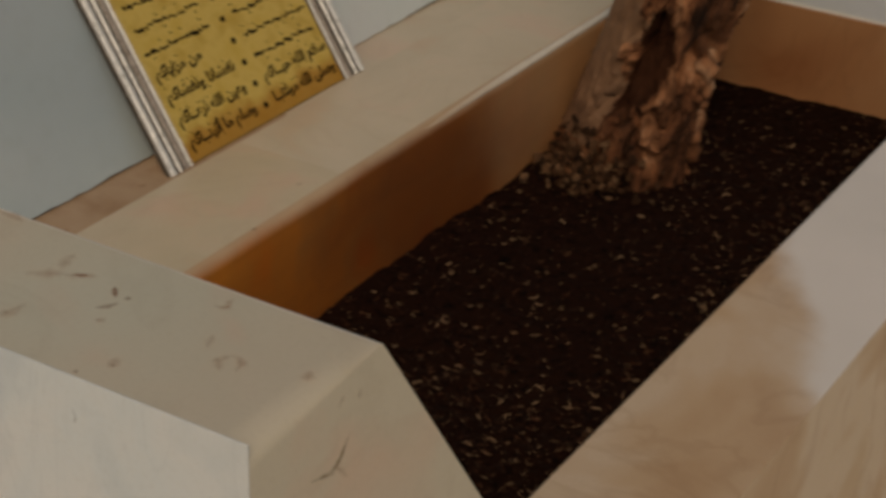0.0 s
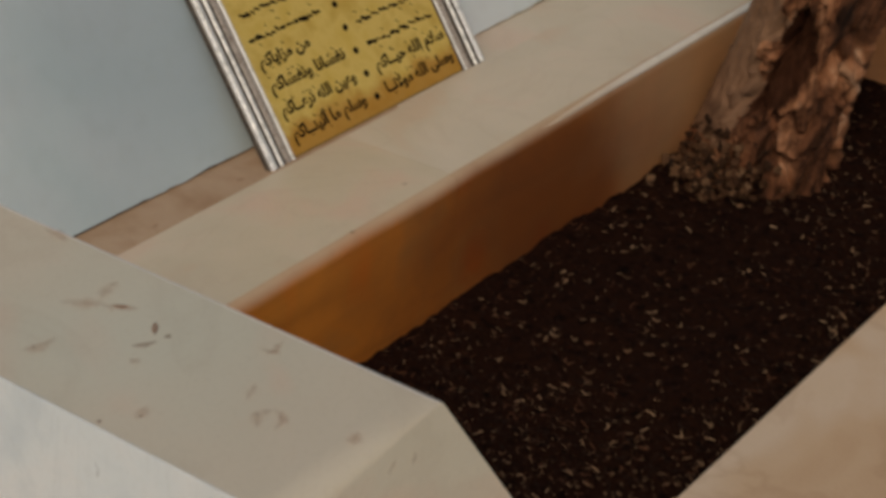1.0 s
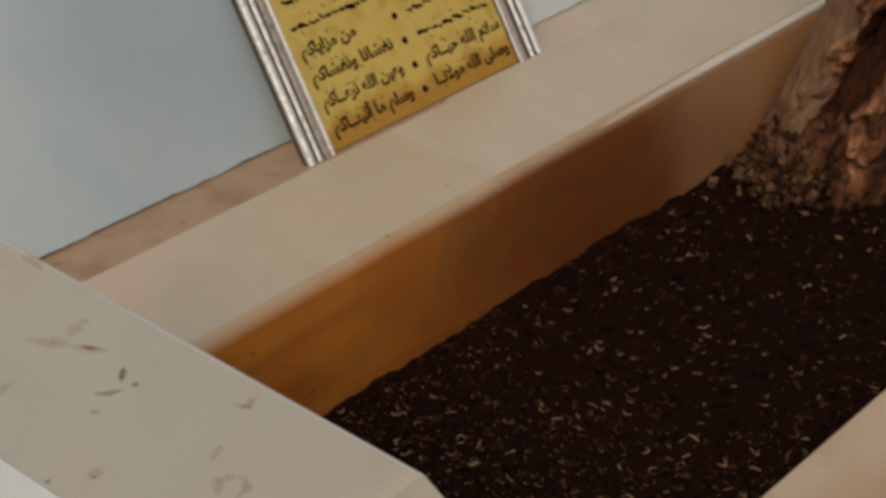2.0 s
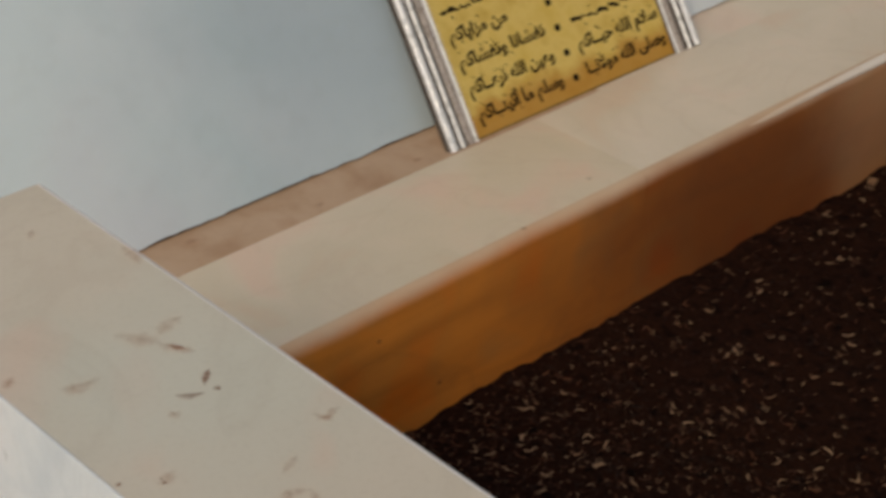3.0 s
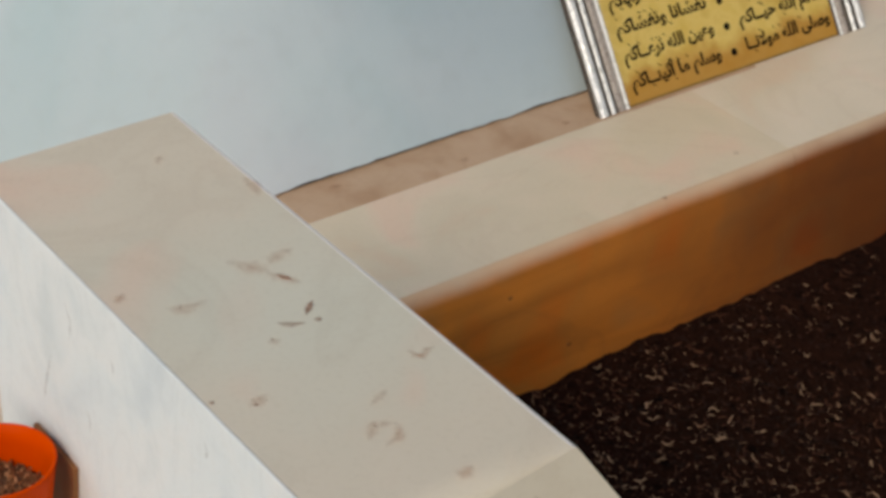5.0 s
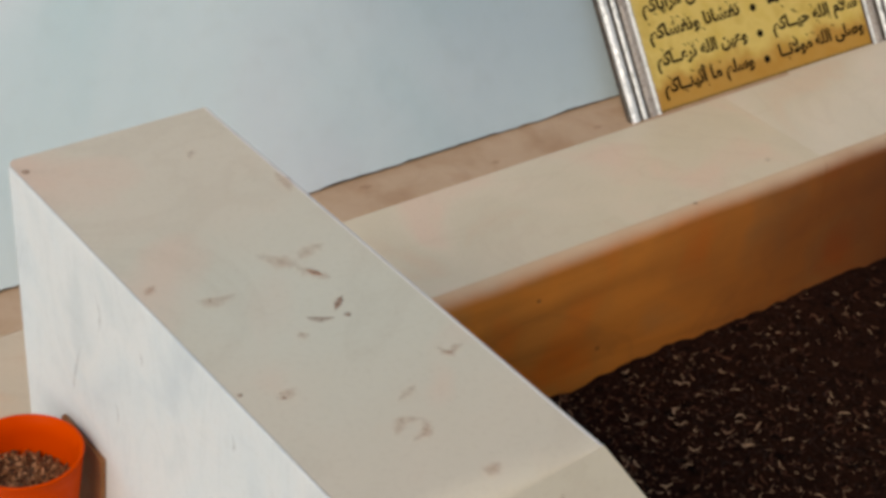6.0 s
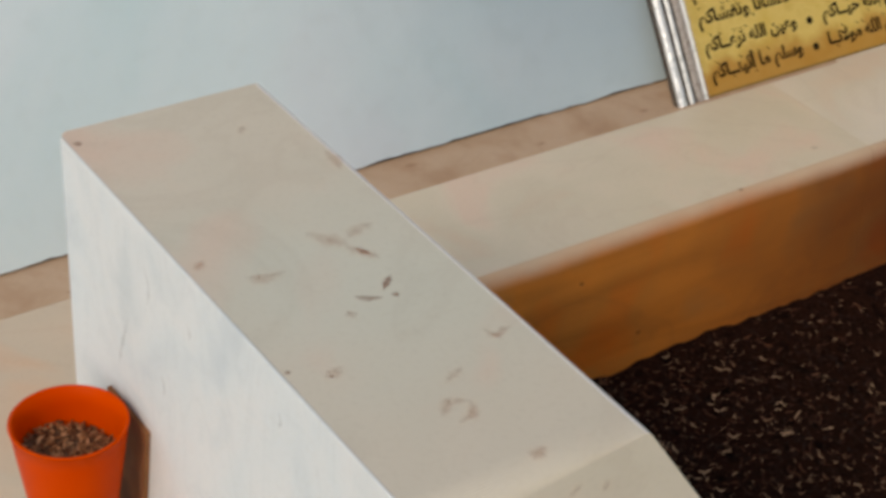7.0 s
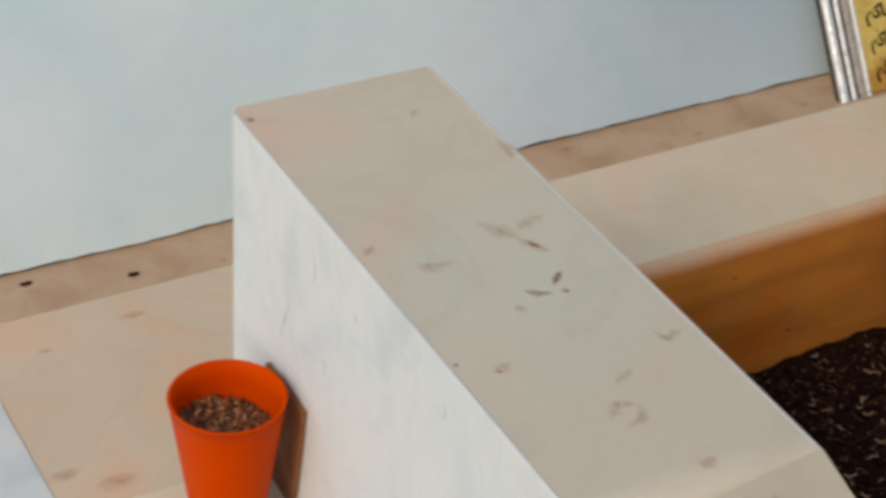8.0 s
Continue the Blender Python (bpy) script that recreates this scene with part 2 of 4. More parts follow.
HOLE = simple("hole_shadow", [(0.022, 0.010, 0.005), (0.05, 0.024, 0.012)], 60, 1.0)
HOLE.node_tree.nodes["Principled BSDF"].inputs["Specular IOR Level"].default_value = 0.0
GAP = simple("dark_gap", [(0.05, 0.04, 0.03), (0.09, 0.07, 0.05)], 60, 0.9)
SOIL = simple("dark_soil", [(0.0045, 0.002, 0.0014), (0.020, 0.0075, 0.0046), (0.010, 0.004, 0.0026)], 70, 1.0, 0, 240, 0.004, 0.9)
SOIL.node_tree.nodes["Principled BSDF"].inputs["Specular IOR Level"].default_value = 0.05
GROUND = simple("pale_ground", [(0.36, 0.32, 0.27), (0.46, 0.42, 0.36), (0.40, 0.36, 0.30)], 6, 0.95, 0, 60, 0.01, 0.6)
GOLD = simple("gilded_paper", [(0.56, 0.37, 0.075), (0.70, 0.51, 0.145), (0.63, 0.435, 0.095)], 34, 0.45, 0.1, 150, 0.0004, 0.3)
def gilding():
    """Gilded sheet with amber stains creeping up from its foot."""
    t, b = GOLD.node_tree, GOLD.node_tree.nodes["Principled BSDF"]
    sep = t.nodes.new("ShaderNodeSeparateXYZ")
    co = t.nodes.new("ShaderNodeTexCoord")
    t.links.new(co.outputs["Object"], sep.inputs[0])
    add = t.nodes.new("ShaderNodeMath")
    add.operation = "MULTIPLY_ADD"
    add.inputs[1].default_value = -0.05
    t.links.new(tex(t, "noise", 30.0, 4.0), add.inputs[0])
    t.links.new(sep.outputs["Z"], add.inputs[2])
    mask = ramp(t, add.outputs[0], [(0.0, (0.75, 0.75, 0.75)), (0.02, (0, 0, 0))])
    amber = t.nodes.new("ShaderNodeRGB")
    amber.outputs[0].default_value = (0.42, 0.17, 0.012, 1)
    t.links.new(mix(t, mask, b.inputs["Base Color"].links[0].from_socket, amber.outputs[0]), b.inputs["Base Color"])


gilding()
GOLD_EDGE = simple("dark_gilding", [(0.20, 0.11, 0.02), (0.32, 0.20, 0.04)], 60, 0.5, 0.3)
INK = simple("black_ink", [(0.003, 0.0018, 0.0008), (0.008, 0.0045, 0.0018)], 90, 0.8)
INK.node_tree.nodes["Principled BSDF"].inputs["Specular IOR Level"].default_value = 0.1
SILVER = simple("silvered_moulding", [(0.46, 0.48, 0.47), (0.84, 0.86, 0.85), (0.66, 0.67, 0.66)], 120, 0.35, 0.3, 300, 0.0008, 0.5)
SILVER_DARK = simple("dark_moulding", [(0.025, 0.02, 0.016), (0.085, 0.068, 0.052)], 140, 0.7, 0.0, 300, 0.0008, 0.5)
TAUPE = simple("stippled_moulding", [(0.24, 0.20, 0.17), (0.45, 0.40, 0.36), (0.30, 0.26, 0.22)], 190, 0.55, 0.2, 350, 0.0008, 0.6)
SMEAR = simple("brown_smear", [(0.47, 0.17, 0.075), (0.54, 0.24, 0.12)], 90, 0.8)
MOSS = simple("mossy_smear", [(0.20, 0.17, 0.09), (0.30, 0.22, 0.13)], 90, 0.8)
SMEAR_DARK = simple("dark_speck", [(0.24, 0.085, 0.045), (0.34, 0.15, 0.09)], 90, 0.8)
def thin_out(m, strength, rim):
    """Dirt that is thick in its middle and fades towards its thin rim."""
    t, b = m.node_tree, m.node_tree.nodes["Principled BSDF"]
    co = t.nodes.new("ShaderNodeTexCoord")
    sep = t.nodes.new("ShaderNodeSeparateXYZ")
    t.links.new(co.outputs["Object"], sep.inputs[0])
    span = t.nodes.new("ShaderNodeMapRange")
    span.inputs["From Min"].default_value, span.inputs["From Max"].default_value = 0.0, rim
    span.inputs["To Max"].default_value = strength
    t.links.new(sep.outputs["Z"], span.inputs["Value"])
    patchy = t.nodes.new("ShaderNodeMath")
    patchy.operation = "MULTIPLY"
    t.links.new(span.outputs[0], patchy.inputs[0])
    t.links.new(ramp(t, tex(t, "noise", 170.0, 4.0), [(0.3, (0.25, 0.25, 0.25)), (0.6, (1, 1, 1))]), patchy.inputs[1])
    t.links.new(patchy.outputs[0], b.inputs["Alpha"])


VEIN = simple("grey_vein", [(0.26, 0.29, 0.31), (0.36, 0.39, 0.41)], 90, 0.7)
thin_out(VEIN, 0.4, 0.0006)
thin_out(SMEAR, 0.34, 0.0005)
thin_out(MOSS, 0.8, 0.0004)
thin_out(SMEAR_DARK, 0.6, 0.0003)
SEED = simple("dry_seed_fill", [(0.05, 0.022, 0.011), (0.20, 0.10, 0.05), (0.10, 0.045, 0.022)], 330, 0.9, 0, 420, 0.002, 0.8)


def orange_plastic():
    """Thin plastic that lets some reddish light through."""
    m, t, b = nodes_of("orange_plastic", 0.42)
    col = ramp(t, tex(t, "noise", 14.0, 3.0), [(0.3, (0.60, 0.050, 0.0002)), (0.7, (0.67, 0.068, 0.0003))])
    t.links.new(col, b.inputs["Base Color"])
    b.inputs["Specular IOR Level"].default_value = 0.05
    bump(t, b, tex(t, "noise", 300.0, 2.0), 0.06, 0.0004)
    through_light = t.nodes.new("ShaderNodeBsdfTranslucent")
    through_light.inputs["Color"].default_value = (0.75, 0.07, 0.002, 1)
    both = t.nodes.new("ShaderNodeMixShader")
    both.inputs["Fac"].default_value = 0.15
    t.links.new(b.outputs[0], both.inputs[1])
    t.links.new(through_light.outputs[0], both.inputs[2])
    t.links.new(both.outputs[0], t.nodes["Material Output"].inputs["Surface"])
    return m


PLASTIC = orange_plastic()
SLIP_BROWN = simple("brown_slip", [(0.13, 0.045, 0.012), (0.24, 0.095, 0.03), (0.18, 0.065, 0.019)], 30, 0.8, 0, 160, 0.001, 0.4)


def bark_material():
    m, t, b = nodes_of("bark", 0.85)
    col = ramp(t, tex(t, "noise", 16.0, 8.0, stretch=(1, 1, 0.45), distortion=0.8),
               [(0.32, (0.022, 0.009, 0.005)), (0.46, (0.15, 0.058, 0.028)), (0.57, (0.35, 0.155, 0.08)), (0.70, (0.56, 0.34, 0.22))])
    t.links.new(col, b.inputs["Base Color"])
    b.inputs["Specular IOR Level"].default_value = 0.2
    cracks = ramp(t, tex(t, "noise", 15.0, 7.0, stretch=(1, 1, 0.6), distortion=0.9), [(0.0, (1, 1, 1)), (0.44, (1, 1, 1)), (0.5, (0.12, 0.10, 0.10)), (0.56, (1, 1, 1))])
    t.links.new(mix(t, 0.5, col, cracks, "MULTIPLY"), b.inputs["Base Color"])
    bump(t, b, cracks, 0.7, 0.008)
    bump(t, b, tex(t, "noise", 70.0, 8.0, stretch=(1, 1, 0.5)), 0.8, 0.006)
    return m


BARK = bark_material()


PALE_BARK = simple("pale_bark", [(0.085, 0.040, 0.021), (0.21, 0.112, 0.064), (0.14, 0.070, 0.038)], 22, 0.85, 0, 90, 0.004, 0.6)
HOLLOW_WOOD = simple("dark_hollow_wood", [(0.022, 0.008, 0.004), (0.05, 0.018, 0.009), (0.035, 0.012, 0.006)], 40, 0.85, 0, 160, 0.003, 0.6)


HOLLOW_WOOD.node_tree.nodes["Principled BSDF"].inputs["Specular IOR Level"].default_value = 0.1


def chip_material():
    m, t, b = nodes_of("wood_chip", 0.8)
    b.inputs["Specular IOR Level"].default_value = 0.2
    g = t.nodes.new("ShaderNodeNewGeometry")
    col = ramp(t, g.outputs["Random Per Island"], [(0.0, (0.007, 0.003, 0.002)), (0.56, (0.026, 0.010, 0.0055)), (0.80, (0.13, 0.052, 0.027)), (1.0, (0.58, 0.39, 0.25))])
    t.links.new(col, b.inputs["Base Color"])
    return m


CHIP = chip_material()
CRUMB = chip_material()
CRUMB.name = "bark_crumb"
for el, c in zip([n for n in CRUMB.node_tree.nodes if n.type == "VALTORGB"][0].color_ramp.elements, ((0.016, 0.007, 0.0035), (0.06, 0.026, 0.012), (0.12, 0.060, 0.031), (0.22, 0.13, 0.075))):
    el.color = (*c, 1)
bump(CRUMB.node_tree, CRUMB.node_tree.nodes["Principled BSDF"], tex(CRUMB.node_tree, "noise", 260.0, 4.0), 0.8, 0.003)
HUSK = chip_material()
HUSK.name = "seed_husk"
for el, c in zip([n for n in HUSK.node_tree.nodes if n.type == "VALTORGB"][0].color_ramp.elements, ((0.075, 0.025, 0.010), (0.20, 0.082, 0.034), (0.32, 0.145, 0.066), (0.46, 0.26, 0.14))):
    el.color = (*c, 1)


LEAF = simple("leaf", [(0.035, 0.075, 0.018), (0.06, 0.11, 0.03)], 12, 0.6)


# ---- building helpers ----
def mesh_object(name, bm, material, smooth=False):
    me = bpy.data.meshes.new(name)
    bm.normal_update()
    bm.to_mesh(me)
    bm.free()
    me.materials.append(material)
    if smooth:
        for p in me.polygons:
            p.use_smooth = True
    return new(name, me)


def part(name, bm, material, parent, label="", smooth=False):
    ob = mesh_object(name, bm, material, smooth)
    ob.parent = parent
    return tagged(ob, label)


def thing(name, label, category, at=(0, 0, 0), group="", kind=""):
    ob = new(name)
    ob.empty_display_size = 0.02
    ob.location = at
    return tagged(ob, label, category, group, kind)


def slab(x0, x1, y0, y1, z0, z1, bevel=0.003, segments=2, at=(0, 0, 0)):
    bm = bmesh.new()
    bmesh.ops.create_cube(bm, size=1)
    for v in bm.verts:
        v.co = Vector(((x0, x1)[v.co.x > 0], (y0, y1)[v.co.y > 0], (z0, z1)[v.co.z > 0])) - Vector(at)
    if bevel:
        bmesh.ops.bevel(bm, geom=bm.edges[:], offset=bevel, segments=segments, profile=0.5, affect="EDGES")
    return bm


def prism(profile, y0, y1, bevel=0.003, axis="y"):
    """A solid from a closed outline of (across, up) pairs, drawn out along y or x."""
    bm = bmesh.new()
    rings = []
    for d in (y0, y1):
        rings.append([bm.verts.new((a, d, z) if axis == "y" else (d, a, z)) for a, z in profile])
    n = len(profile)
    for i in range(n):
        bm.faces.new((rings[0][i], rings[0][(i + 1) % n], rings[1][(i + 1) % n], rings[1][i]))
    bm.faces.new(rings[0][::-1])
    bm.faces.new(rings[1])
    bmesh.ops.recalc_face_normals(bm, faces=bm.faces[:])
    if bevel:
        bmesh.ops.bevel(bm, geom=bm.edges[:], offset=bevel, segments=2, profile=0.5, affect="EDGES")
    return bm


def lathe(rings, steps=64, wobble=0.0):
    """A turned body from (radius, height) pairs; a closed shell when the ends have no radius."""
    bm = bmesh.new()
    rows = []
    for r, z in rings:
        if r < 1e-6:
            rows.append([bm.verts.new((0, 0, z))] * steps)
        else:
            rows.append([bm.verts.new((r * math.cos(2 * math.pi * i / steps), r * math.sin(2 * math.pi * i / steps), z)) for i in range(steps)])
    for a, b in zip(rows, rows[1:]):
        for i in range(steps):
            j = (i + 1) % steps
            q = []
            for v in (a[i], a[j], b[j], b[i]):
                if v not in q:
                    q.append(v)
            if len(q) > 2:
                bm.faces.new(q)
    bmesh.ops.recalc_face_normals(bm, faces=bm.faces[:])
    return bm


GROUND_Z = -0.72
LEDGE = -0.366
SOIL_Z = -0.535
PIT_BACK, PIT_FRONT, PIT_END = 0.150, -0.361, 1.755
STRIP_FRONT, WALL_Y = 0.317, 0.379
WALL_LEAN = radians(24)

# ---- the ground and the wall ----
# colour chosen pale so that it bounces light onto the front faces
ground = mesh_object("ground", slab(-150, 150, -150, 150, GROUND_Z - 0.3, GROUND_Z, 0), GROUND)
tagged(ground, "pale ground bouncing light onto the marble beds", "ground", kind="structure")


def back_wall():
    """Leaning white plaster face with an uneven, chipped lower edge."""
    bm = bmesh.new()
    xs = np.linspace(-3.0, 5.0, 801)
    up = Vector((0, math.sin(WALL_LEAN), math.cos(WALL_LEAN)))
    out = Vector((0, -math.cos(WALL_LEAN), math.sin(WALL_LEAN)))
    rows = []
    for k, (d, o) in enumerate([(0.0, -0.05), (0.0, 0.0), (0.03, 0.0), (0.3, 0.0), (0.9, 0.0), (1.9, 0.0), (1.9, -0.2)]):
        row = []
        for x in xs:
            rag = 0.0
            if k < 2:
                rag = 0.0022 * noise.noise((x * 9, 3.1, 0)) + 0.0030 * max(0, noise.noise((x * 33, 7.7, 0))) + 0.0016 * noise.noise((x * 120, 2.2, 0)) + 0.0014
            row.append(bm.verts.new(Vector((x, WALL_Y, LEDGE)) + up * (d + rag) + out * (o + (0.0015 * noise.noise((x * 5, d * 6, 1)) if o == 0 else 0))))
        rows.append(row)
    for a, b in zip(rows, rows[1:]):
        for i in range(len(xs) - 1):
            bm.faces.new((a[i], a[i + 1], b[i + 1], b[i]))
    return bm


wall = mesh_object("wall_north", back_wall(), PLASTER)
tagged(wall, "bluish white plastered wall leaning back behind the ledge", "wall", kind="structure")
core = mesh_object("wall_core", prism([(WALL_Y + 0.012, LEDGE - 0.36), (WALL_Y + 0.012, LEDGE + 0.02), (WALL_Y + 0.8, LEDGE + 1.75), (WALL_Y + 1.1, LEDGE + 1.75), (WALL_Y + 1.1, LEDGE - 0.36)], -3.0, 5.0, 0, "x"), GAP)
tagged(core, "dark masonry behind the plaster, showing in the joint", "wall", kind="structure")

strip = thing("trim", "pinkish brown marble strip at the foot of the wall", "trim", (0, STRIP_FRONT, LEDGE), kind="structure")
for x0, x1, material in ((-1.6, 0.2, STRIP_STONE), (0.2, 0.93, STRIP_STONE), (0.93, 2.6, PALE_STONE)):
    part("strip_slab", slab(x0 + 0.0006, x1 - 0.0006, STRIP_FRONT + 0.0006, WALL_Y + 0.006, LEDGE - 0.05, LEDGE - 0.002, 0.0008, 1, (0, STRIP_FRONT, LEDGE)), material, strip)


def flat_spot(radius_x, radius_y, seed, steps=14, thick=0.0006):
    """A small lens-shaped blot with a ragged rim."""
    bm = bmesh.new()
    top = bm.verts.new((0, 0, thick))
    rim = []
    for i in range(steps):
        a = 2 * math.pi * i / steps
        k = 1 + 0.35 * noise.noise((math.cos(a) * 2 + seed, math.sin(a) * 2, seed * 1.7))
        rim.append(bm.verts.new((radius_x * k * math.cos(a), radius_y * k * math.sin(a), 0)))
    for i in range(steps):
        bm.faces.new((top, rim[i], rim[(i + 1) % steps]))
    return bm


for k, (x, y) in enumerate(((-0.096, 0.339), (-0.187, 0.364))):
    hole = part("screw_hole", flat_spot(0.0062, 0.0036, k + 3.0), HOLE, strip, "dark drilled hole")
    hole.location = (x, y - STRIP_FRONT, -0.0018)

for k, (x, y, r) in enumerate(((0.66, 0.338, 0.007), (0.377, 0.364, 0.009), (0.52, 0.335, 0.006), (-0.015, 0.326, 0.005))):
    spot = part("stain", flat_spot(r, r * 0.6, k + 71.0), SMEAR, strip, "faint brown stain")
    spot.location = (x, y - STRIP_FRONT, -0.0018)

# ---- the planting bed: ledges, inner faces, soil ----
planter = thing("planter", "cream marble planting bed with raised kerbs and ochre-stained inner faces", "planter", (0.9, -0.1, GROUND_Z))
PO = (0.9, -0.1, GROUND_Z)


def kerb_x(name, x0, x1, y_in, y_out, inset, material=LEDGE_STONE):
    """A kerb along x, set back from the pit by the thickness of the facing."""
    lo, hi = sorted((y_in + (inset if y_out > y_in else -inset), y_out))
    return part(name, slab(x0, x1, lo, hi, GROUND_Z, LEDGE, 0, 1, PO), material, planter)


def facing(x0, x1):
    """The stained facing of the back kerb, its top edge worn round."""
    r = 0.0118
    prof = [(PIT_BACK + r, SOIL_Z - 0.08), (PIT_BACK, SOIL_Z - 0.08)]
    for i in range(0, 13):
        a = math.pi / 2 * i / 12
        prof.append((PIT_BACK + r * (1 - math.cos(a)), LEDGE - 0.0002 - r * 1.5 * (1 - math.sin(a))))
    bm = prism([(a - PO[1], z - PO[2]) for a, z in prof], x0 - PO[0], x1 - PO[0], 0, "x")
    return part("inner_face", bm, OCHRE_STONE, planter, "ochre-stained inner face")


SEAM, PIT_START = 0.822, 0.15
kerb_x("back_kerb", PIT_START, SEAM - 0.0002, PIT_BACK, STRIP_FRONT, 0.012)
kerb_x("back_kerb", SEAM + 0.0002, 2.05, PIT_BACK, STRIP_FRONT, 0.012, PALE_STONE)
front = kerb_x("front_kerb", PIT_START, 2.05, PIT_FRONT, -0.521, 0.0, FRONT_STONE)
for v in front.data.vertices:  # not quite parallel to the back kerb
    v.co.y += 0.0095 * (v.co.x + PO[0] - 0.5)
part("end_kerb", slab(PIT_END, 2.05, PIT_FRONT + 0.001, PIT_BACK + 0.011, GROUND_Z, LEDGE - 0.0195, 0.004, 2, PO), EDGE_STONE, planter, "white marble end kerb")
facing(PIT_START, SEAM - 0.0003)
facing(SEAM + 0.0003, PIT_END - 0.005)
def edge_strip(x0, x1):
    """An added white strip for the kerb's edge highlight, thinner towards its start."""
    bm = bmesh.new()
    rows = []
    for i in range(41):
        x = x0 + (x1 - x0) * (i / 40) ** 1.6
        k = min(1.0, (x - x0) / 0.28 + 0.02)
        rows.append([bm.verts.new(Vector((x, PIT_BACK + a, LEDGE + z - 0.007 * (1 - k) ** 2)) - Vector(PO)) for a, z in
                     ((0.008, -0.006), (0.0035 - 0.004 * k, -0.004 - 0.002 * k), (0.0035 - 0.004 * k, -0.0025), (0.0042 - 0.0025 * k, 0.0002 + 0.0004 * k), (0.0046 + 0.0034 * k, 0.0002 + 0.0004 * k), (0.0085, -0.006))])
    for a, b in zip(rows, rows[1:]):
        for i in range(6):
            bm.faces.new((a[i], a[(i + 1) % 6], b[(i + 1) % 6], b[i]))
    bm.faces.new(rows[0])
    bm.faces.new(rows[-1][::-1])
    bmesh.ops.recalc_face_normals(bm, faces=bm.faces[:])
    return part("edge_strip", bm, EDGE_STONE, planter, "white strip painted as kerb edge highlight")


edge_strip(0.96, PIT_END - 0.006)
part("inner_face", slab(PIT_END - 0.005, PIT_END - 0.0005, PIT_FRONT, PIT_BACK + 0.011, SOIL_Z - 0.08, LEDGE - 0.023, 0.001, 1, PO), END_STONE, planter, "brown-stained inner face")
for k, (x, y, r) in enumerate(((0.642, 0.160, 0.0035), (0.767, 0.186, 0.005))):
    s = part("speck", flat_spot(r, r * 0.8, k + 11.0), SMEAR_DARK if k == 0 else SMEAR, planter, "small brown speck")
    s.location = (x - PO[0], y - PO[1], LEDGE - PO[2] + 0.0002)
for k, (x, z) in enumerate(((0.519, -0.493), (0.437, -0.406))):
    s = part("speck", flat_spot(0.0035, 0.003, k + 21.0), SMEAR_DARK, planter, "small dark speck")
    s.matrix_basis = pose(x - PO[0], PIT_BACK - PO[1], z - PO[2], 90, 0, 0)


def soil_height(x, y):
    edge = min(y - PIT_FRONT, PIT_BACK - y)
    h = 0.010 * noise.noise((x * 6, y * 6, 0.3)) + 0.006 * noise.noise((x * 23, y * 23, 1.3)) + 0.004 * noise.noise((x * 70, y * 70, 2.3))
    return SOIL_Z + h * 0.8 + 0.007 * math.exp(-max(edge, 0) / 0.02) * (0.7 + 0.8 * noise.noise((x * 30, 4.4, y * 3)))


def soil_sheet():
    nx, ny = 360, 110
    xs, ys = np.linspace(0.14, PIT_END - 0.002, nx), np.linspace(PIT_FRONT - 0.006, PIT_BACK + 0.0003, ny)
    verts = [(x, y, soil_height(x, y)) for y in ys for x in xs]
    faces = [(j * nx + i, j * nx + i + 1, (j + 1) * nx + i + 1, (j + 1) * nx + i) for j in range(ny - 1) for i in range(nx - 1)]
    me = bpy.data.meshes.new("soil")
    me.from_pydata(verts, [], faces)
    me.materials.append(SOIL)
    for p in me.polygons:
        p.use_smooth = True
    return new("soil", me)


tagged(soil_sheet(), "dark crumbly soil filling the planting bed", "soil", kind="stuff")


def chips():
    """Curled shavings and crumbs strewn over the soil."""
    rng = random.Random(4)
    verts, faces = [], []
    for k in range(42500):
        x, y = rng.uniform(0.14, PIT_END - 0.01), rng.uniform(PIT_FRONT + 0.008, PIT_BACK - 0.006)
        lift = 0.0
        if k >= 42000:
            far, a = rng.uniform(0.085, 0.15), rng.uniform(0, 6.283)
            x, y = 1.405 + far * math.cos(a), 0.045 + far * math.sin(a)
            lift = max(0.0, 0.035 - abs(far - 0.10) * 0.9) * rng.uniform(0.2, 1.0)
            if y > PIT_BACK - 0.008:
                continue
        if k < 42000 and rng.random() < 0.80 * min(1.0, max(0.0, (x - 0.45) / 0.4)) * min(1.0, max(0.0, (y + 0.30) / 0.12)):
            continue
        length = rng.choice((0.002, 0.003, 0.003, 0.004, 0.005, 0.007, 0.010)) * rng.uniform(0.7, 1.3)
        wide, a, curl = max(0.0005, length * rng.uniform(0.06, 0.15)), rng.uniform(0, 6.283), rng.gauss(0, 1.4)
        m = Matrix.Translation((x, y, soil_height(x, y) + lift + rng.uniform(0.0, 0.003))) @ Euler((rng.uniform(-0.5, 0.5), rng.uniform(-0.5, 0.5), a)).to_matrix().to_4x4()
        base = len(verts)
        for i in range(5):
            s = i / 4 - 0.5
            bend = curl * s * s * length
            taper = wide * (0.5 if i in (0, 4) else 1.0)
            for q in (-0.5, 0.5):
                verts.append(m @ Vector((s * length, bend + q * taper, 0.35 * abs(s) * length)))
                verts.append(m @ Vector((s * length, bend + q * taper * 0.6, 0.35 * abs(s) * length + wide * 0.45)))
        for i in range(4):
            o, p = base + 4 * i, base + 4 * i + 4
            faces += [(o + 1, o + 3, p + 3, p + 1), (o, o + 1, p + 1, p), (o + 3, o + 2, p + 2, p + 3)]
    me = bpy.data.meshes.new("wood_chips")
    me.from_pydata(verts, [], faces)
    me.materials.append(CHIP)
    return new("wood_chips", me)


tagged(chips(), "tan wood shavings and crumbs scattered over dark soil", "wood chips", kind="stuff")


